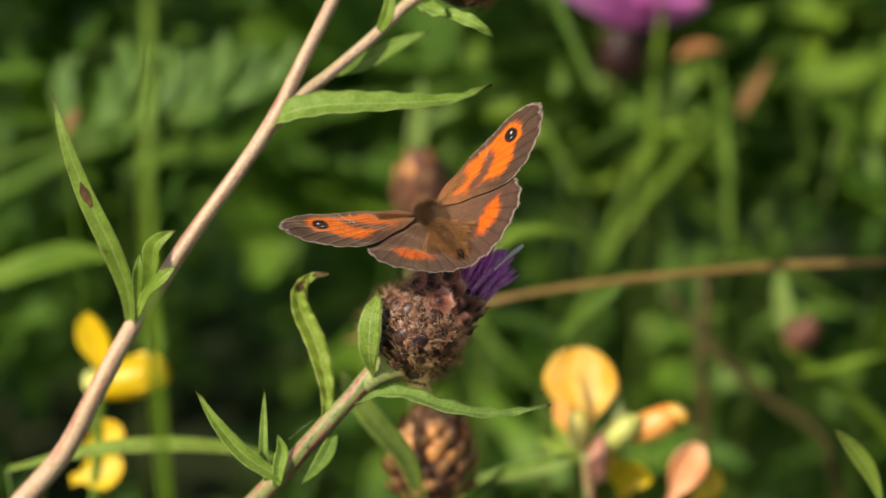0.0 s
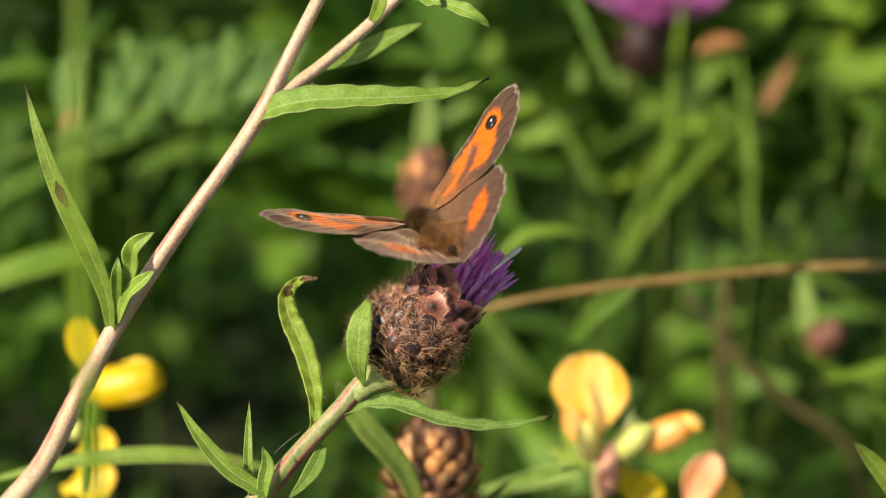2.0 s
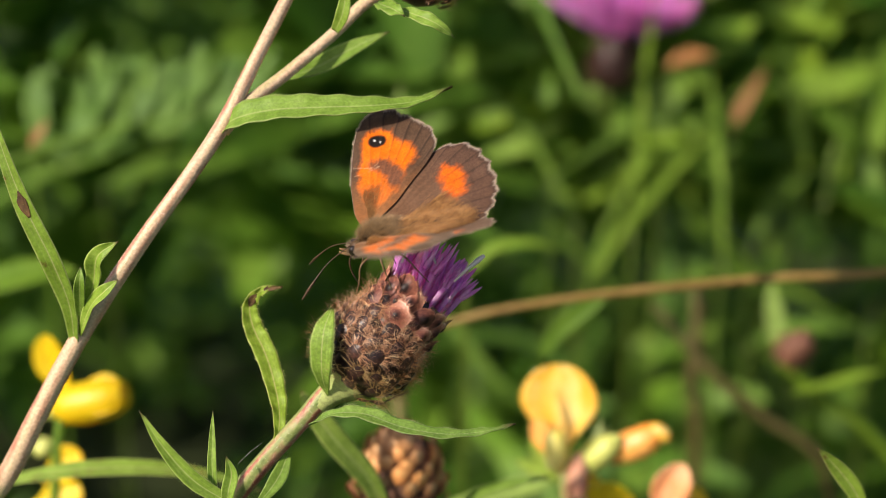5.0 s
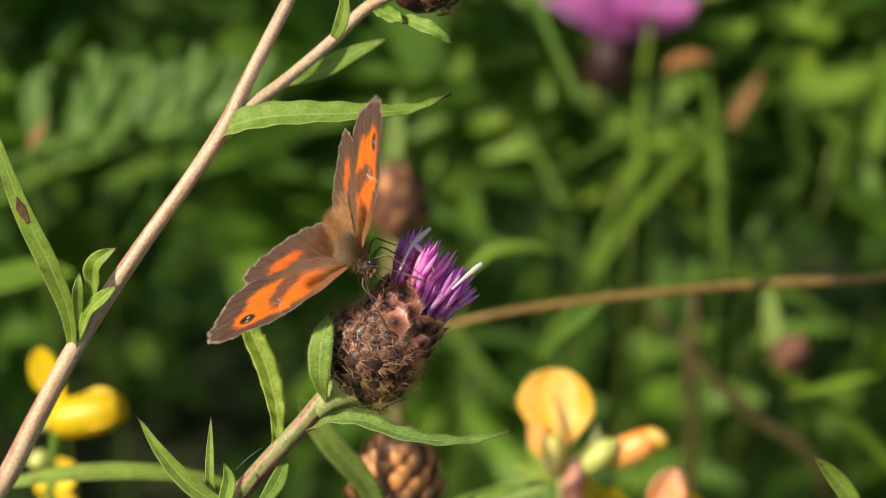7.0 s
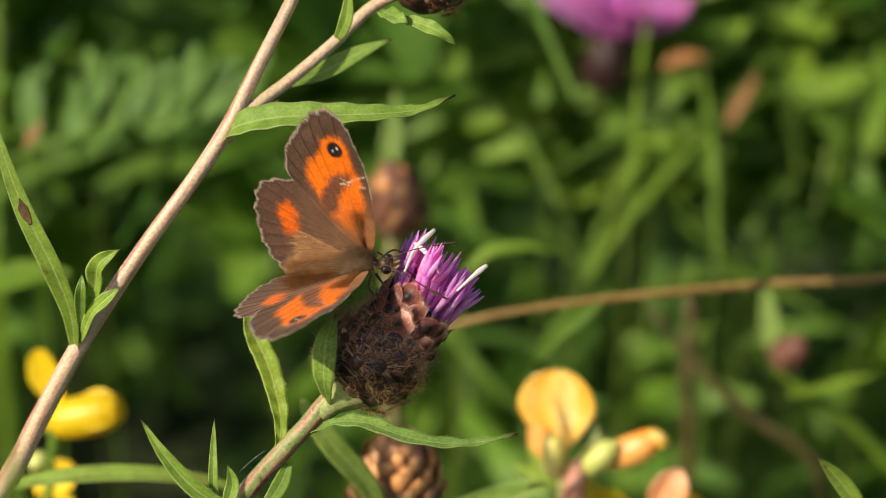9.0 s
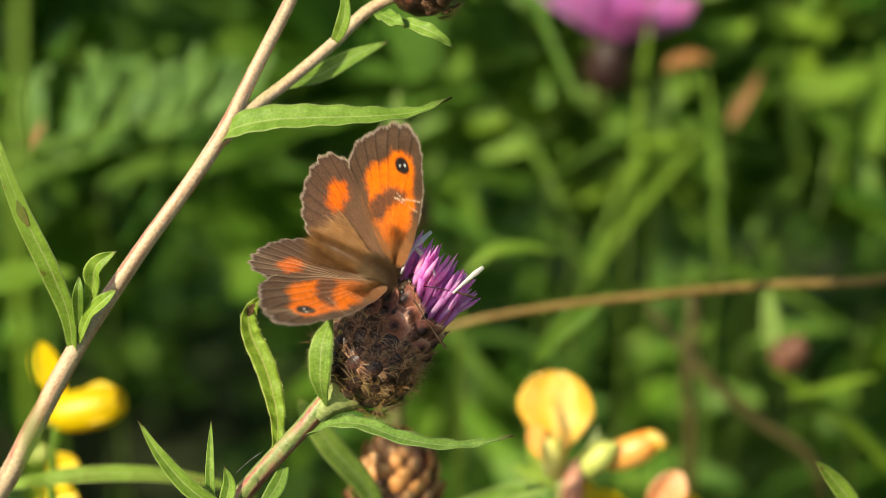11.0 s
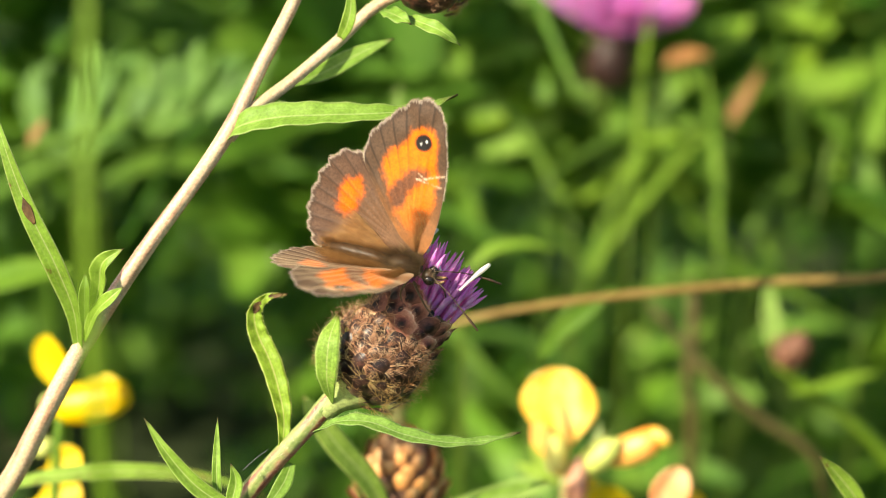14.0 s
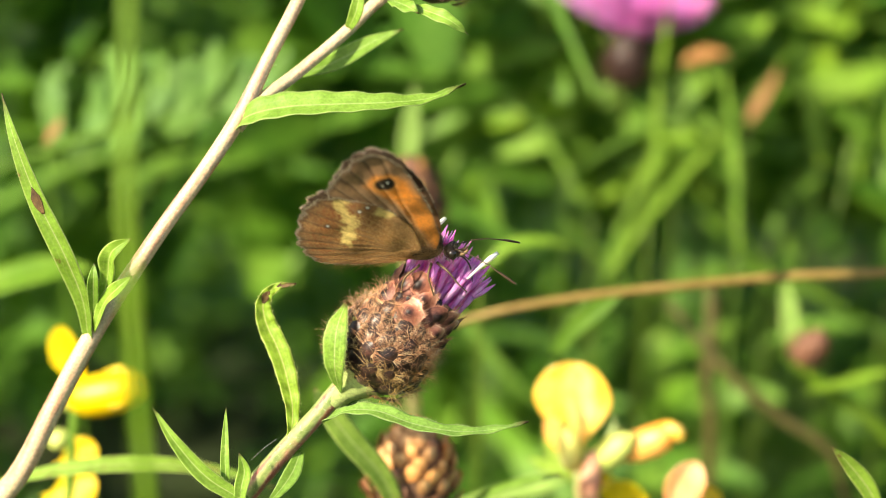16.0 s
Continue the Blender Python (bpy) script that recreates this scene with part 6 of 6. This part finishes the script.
# ---- movement ----
# seconds; millimetres and degrees from the camera's resting frame, with the knapweed head's plane at z = 0
BODY_ROWS = [
    (0, -7.09, 0.92, 6.45, -59.78, 8.11, 26.31),
    (0.1, -7.09, 0.92, 6.45, -59.78, 8.11, 26.31),
    (0.2, -6.71, 0.93, 7.13, -57.48, 11, 23.37),
    (0.5, -6.71, 0.93, 7.13, -57.48, 11, 23.37),
    (1, -6.82, 1, 6.16, -58.49, 10.64, 24.16),
    (1.5, -6.45, 0.49, 6.62, -63.87, 9.11, 26.24),
    (2, -7.2, 0.19, 5.57, -67.29, 11.29, 26),
    (2.5, -7.2, 0.36, 5.57, -67.59, 11.99, 26.1),
    (3, -7.24, 0, 5.57, -67.49, 10.89, 26.1),
    (3.5, -6.84, -0.01, 7.57, -68.23, 7.03, 27.05),
    (3.7, -7.21, -0.01, 7.57, -68.03, 13.53, 23.25),
    (4.3, -7.7, 0.4, 8, -57.7, 34.7, 36.2),
    (4.75, -7.57, 0.2, 9.5, -38.9, 50, 61.4),
    (5.2, -7.44, 0.6, 10, -5.7, 55.7, 100.5),
    (5.8, -9.02, 2.05, 11.23, 24.9, 67.2, 146.8),
    (6, -8.5, 2.2, 10.8, 33, 62.1, 166.1),
    (6.5, -10.67, -1.37, 8.1, 43.73, 35.33, -145.85),
    (6.6, -10.83, -1.21, 7.38, 48.31, 28.49, -141.08),
    (7, -11.29, -0.73, 5.23, 62.04, 7.98, -126.79),
    (7.5, -11.27, -0.64, 6.65, 64.86, 6.27, -127.08),
    (8, -11.87, -1.31, 4.17, 66.47, -2.74, -123.37),
    (8.5, -11.68, -1.66, 5, 48.47, -22.26, -108.31),
    (8.8, -13.42, -1.19, 4, 41.4, -24.2, -107.2),
    (9, -11.83, -2, 2.53, 37.12, -20.75, -99.91),
    (9.2, -11.83, -2, 2.53, 37.12, -20.75, -99.91),
    (11.3, -8.36, -2.86, 2.85, 27.39, -13.49, -124.6),
    (11.5, -8.36, -2.86, 2.85, 27.39, -13.49, -124.6),
    (11.8, -7.98, -2.49, 2.85, 25.59, -9.69, -119.7),
    (11.9, -7.75, -1.58, 6, 49.5, -26.6, -128.3),
    (12, -8.74, -2.01, 6, 47.4, -28.5, -128.3),
    (12.1, -8.64, -1.43, 6, 48.6, -25.7, -124.7),
    (12.2, -7.36, -2.15, 2.88, 24.79, -10.87, -121.43),
    (12.5, -7.23, -2.56, 2.88, 31.89, -19.87, -130.93),
    (13, -7.01, -2.47, 4.84, 29.08, -24.41, -131.32),
    (13.1, -6.8, -2.59, 3.76, 48.17, -24.15, -132.1),
    (13.5, -6.8, -2.59, 3.76, 48.17, -24.15, -132.1),
    (13.6, -6.8, -2.59, 3.76, 48.17, -24.15, -132.1),
    (13.8, -8.3, -0.97, 6.3, 38.9, -26.5, -120.8),
    (14, -6.65, -2.23, 5.91, 25.58, -32.28, -118.14),
    (14.5, -4.99, -2.02, 9.14, 8.7, -38.69, -93.02),
    (15, -5.07, -2.35, 10.26, -0.77, -44.74, -86.03),
    (15.3, -5.12, -2.38, 10.26, 17.03, -25.84, -98.73),
    (15.4, -4.08, -1.85, 6.55, 19.83, -46.66, -97.15),
    (15.5, -4.08, -1.85, 6.55, 19.83, -46.66, -97.15),
    (16, -5.07, -1.95, 6.55, 19.83, -46.66, -97.15),
]
# seconds; how far the left and right wings are raised, and how far the forewings and then the hindwings, left and right, are swept forward
WING_ROWS = [
    (0, 28.6, 30.5, -1.1, -6.4, -4.8, -5.2),
    (0.1, 28.6, 30.5, -1.1, -6.4, -4.8, -5.2),
    (0.2, 9.9, 17.1, 0.7, -2.1, -2.3, -4.1),
    (0.5, 9.9, 17.1, 0.7, -2.1, -2.3, -4.1),
    (1, 16.1, 19.7, 2.5, -2.2, -2.1, -4.3),
    (1.5, 28.2, 30.6, 1.6, -3.2, -5, -5.6),
    (2, 32.5, 37.9, 2.4, -1.6, -5, -5.6),
    (2.5, 33.3, 38, 1.4, -1.9, -5, -5.6),
    (3, 22.8, 31.4, 3.2, -1.3, -5, -5.6),
    (3.5, 28.3, 35.2, 3, -4.2, -4.3, -5.4),
    (3.7, 11.6, 28.7, 2, -6.2, -4.3, -5.4),
    (4.3, 14.3, 24.3, -7.7, 0.6, 0, 0),
    (4.75, 21.4, 21.3, -12.3, 2.2, 0, 0),
    (5.2, 28.6, 18.4, -16.9, 3.8, 0, 0),
    (5.8, 13.1, 31.4, -22.5, 0.9, -8.6, -8.3),
    (6, 14.3, 40, -13.4, 1.9, -8.6, -8.3),
    (6.5, 36.5, 31.4, 10.8, 14.7, 6.8, 6.7),
    (6.6, 35.7, 30.8, 11, 12.7, 5.8, 7),
    (7, 33.3, 29, 11.6, 6.5, 2.9, 7.9),
    (7.5, 36.9, 30.6, 13.1, 8.1, 2.9, 4.9),
    (8, 35.5, 30, 14.7, 2.9, 5.1, 4.8),
    (8.5, 27, 24.1, 7.7, 3.8, 1, 5.5),
    (8.8, 53.5, 50, 2.4, 3.2, 0, 0),
    (9, 52.5, 45.5, 10.9, 5.1, 1.6, 8),
    (9.2, 52.5, 45.5, 10.9, 5.1, 1.6, 8),
    (11.3, 50.9, 48.9, 2.9, 2.5, 2.4, 3.3),
    (11.5, 50.9, 48.9, 2.9, 2.5, 2.4, 3.3),
    (11.8, 40.4, 53.4, -3.2, -3.4, 2.4, 3.3),
    (11.9, 73.7, 44.6, 9, 1.1, 0, 0),
    (12, 68.5, 47.7, 3, 3.3, 0, 0),
    (12.1, 70.7, 49.4, 9.6, 0.2, 0, 0),
    (12.2, 34.8, 51, 7.1, 1.7, 2.7, 6),
    (12.5, 43.7, 40.5, 4.9, 5.4, 2.7, 6),
    (13, 36, 32.9, 4.1, 3.3, 1.9, 3.5),
    (13.1, 92.9, 93, -0.8, 1.7, 17.7, 19.4),
    (13.5, 92.9, 93, -0.8, 1.7, 17.7, 19.4),
    (13.6, 92.9, 93, -0.8, 1.7, 17.7, 19.4),
    (13.8, 34.7, 43.9, 3.6, 7, 0, 0),
    (14, 47.1, 43, 0.8, -0.8, 1.5, 4.2),
    (14.5, 38.7, 37.5, 6.6, 1.2, 1.9, 1.7),
    (15, 42.5, 43.5, 1.9, -1.5, 0.2, 0.4),
    (15.3, 35.3, 51.8, 4, 16.2, 0.2, 0.4),
    (15.4, 105, 79.6, 1.3, 1.3, 10.7, 10.7),
    (15.5, 105, 79.6, 1.3, 1.3, 10.7, 10.7),
    (16, 105, 79.6, 1.3, 1.3, 10.7, 10.7),
]
# seconds; sideways swing of the near grass blade, in millimetres
NEAR_ROWS = [(0, -2.6), (0.5, -3.99), (1, -3.43), (1.5, -2.04), (2, -3.43), (2.5, -5.47), (3, -6.6), (3.5, -7.25), (3.7, -8.07), (6, -8.46), (9, -7.16), (11.3, -3.69), (12.5, -1.09), (14.5, -0.17), (15, 3.99), (15.2, 11.44), (15.5, 8.51), (16, 3.43)]
# seconds; rise of the yellow trefoil, in millimetres
YELLOW_ROWS = [(0, 2.6), (3.7, 2.4), (5.8, 0.4), (6, 0), (9.2, 0), (11.3, 1.6), (12.5, 2.4), (14.5, 2.2), (16, 2.8)]


def motions():
    walk(butterfly, [(t, BASE @ pose(x * MM, y * MM, (z - FOCUS) * MM, rx, ry, rz)) for t, x, y, z, rx, ry, rz in BODY_ROWS])
    for k, (side, sg) in enumerate((("left", -1), ("right", 1))):
        fore, hind = WINGS[side]
        walk(fore, [(r[0], pose(sg * HINGE[0] * MM, HINGE[1] * MM, HINGE[2] * MM, 0, -sg * r[1 + k], 0) @ pose(0, 0, 0.12 * MM, 0, 0, sg * r[3 + k])) for r in WING_ROWS])
        walk(hind, [(r[0], pose(sg * HINGE[0] * MM, HINGE[1] * MM, HINGE[2] * MM, 0, -sg * r[1 + k], 0) @ pose(0, 0, -0.22 * MM, 0, 0, sg * r[5 + k])) for r in WING_ROWS])
    nb = near_blade.matrix_basis.translation.copy()
    walk(near_blade, [(t, Matrix.Translation(nb + RIGHT * s * MM)) for t, s in NEAR_ROWS])
    yb = yellow_trefoil.matrix_basis.translation.copy()
    walk(yellow_trefoil, [(t, Matrix.Translation(yb + UPV * s * MM + RIGHT * s * 0.2 * MM)) for t, s in YELLOW_ROWS])


motions()
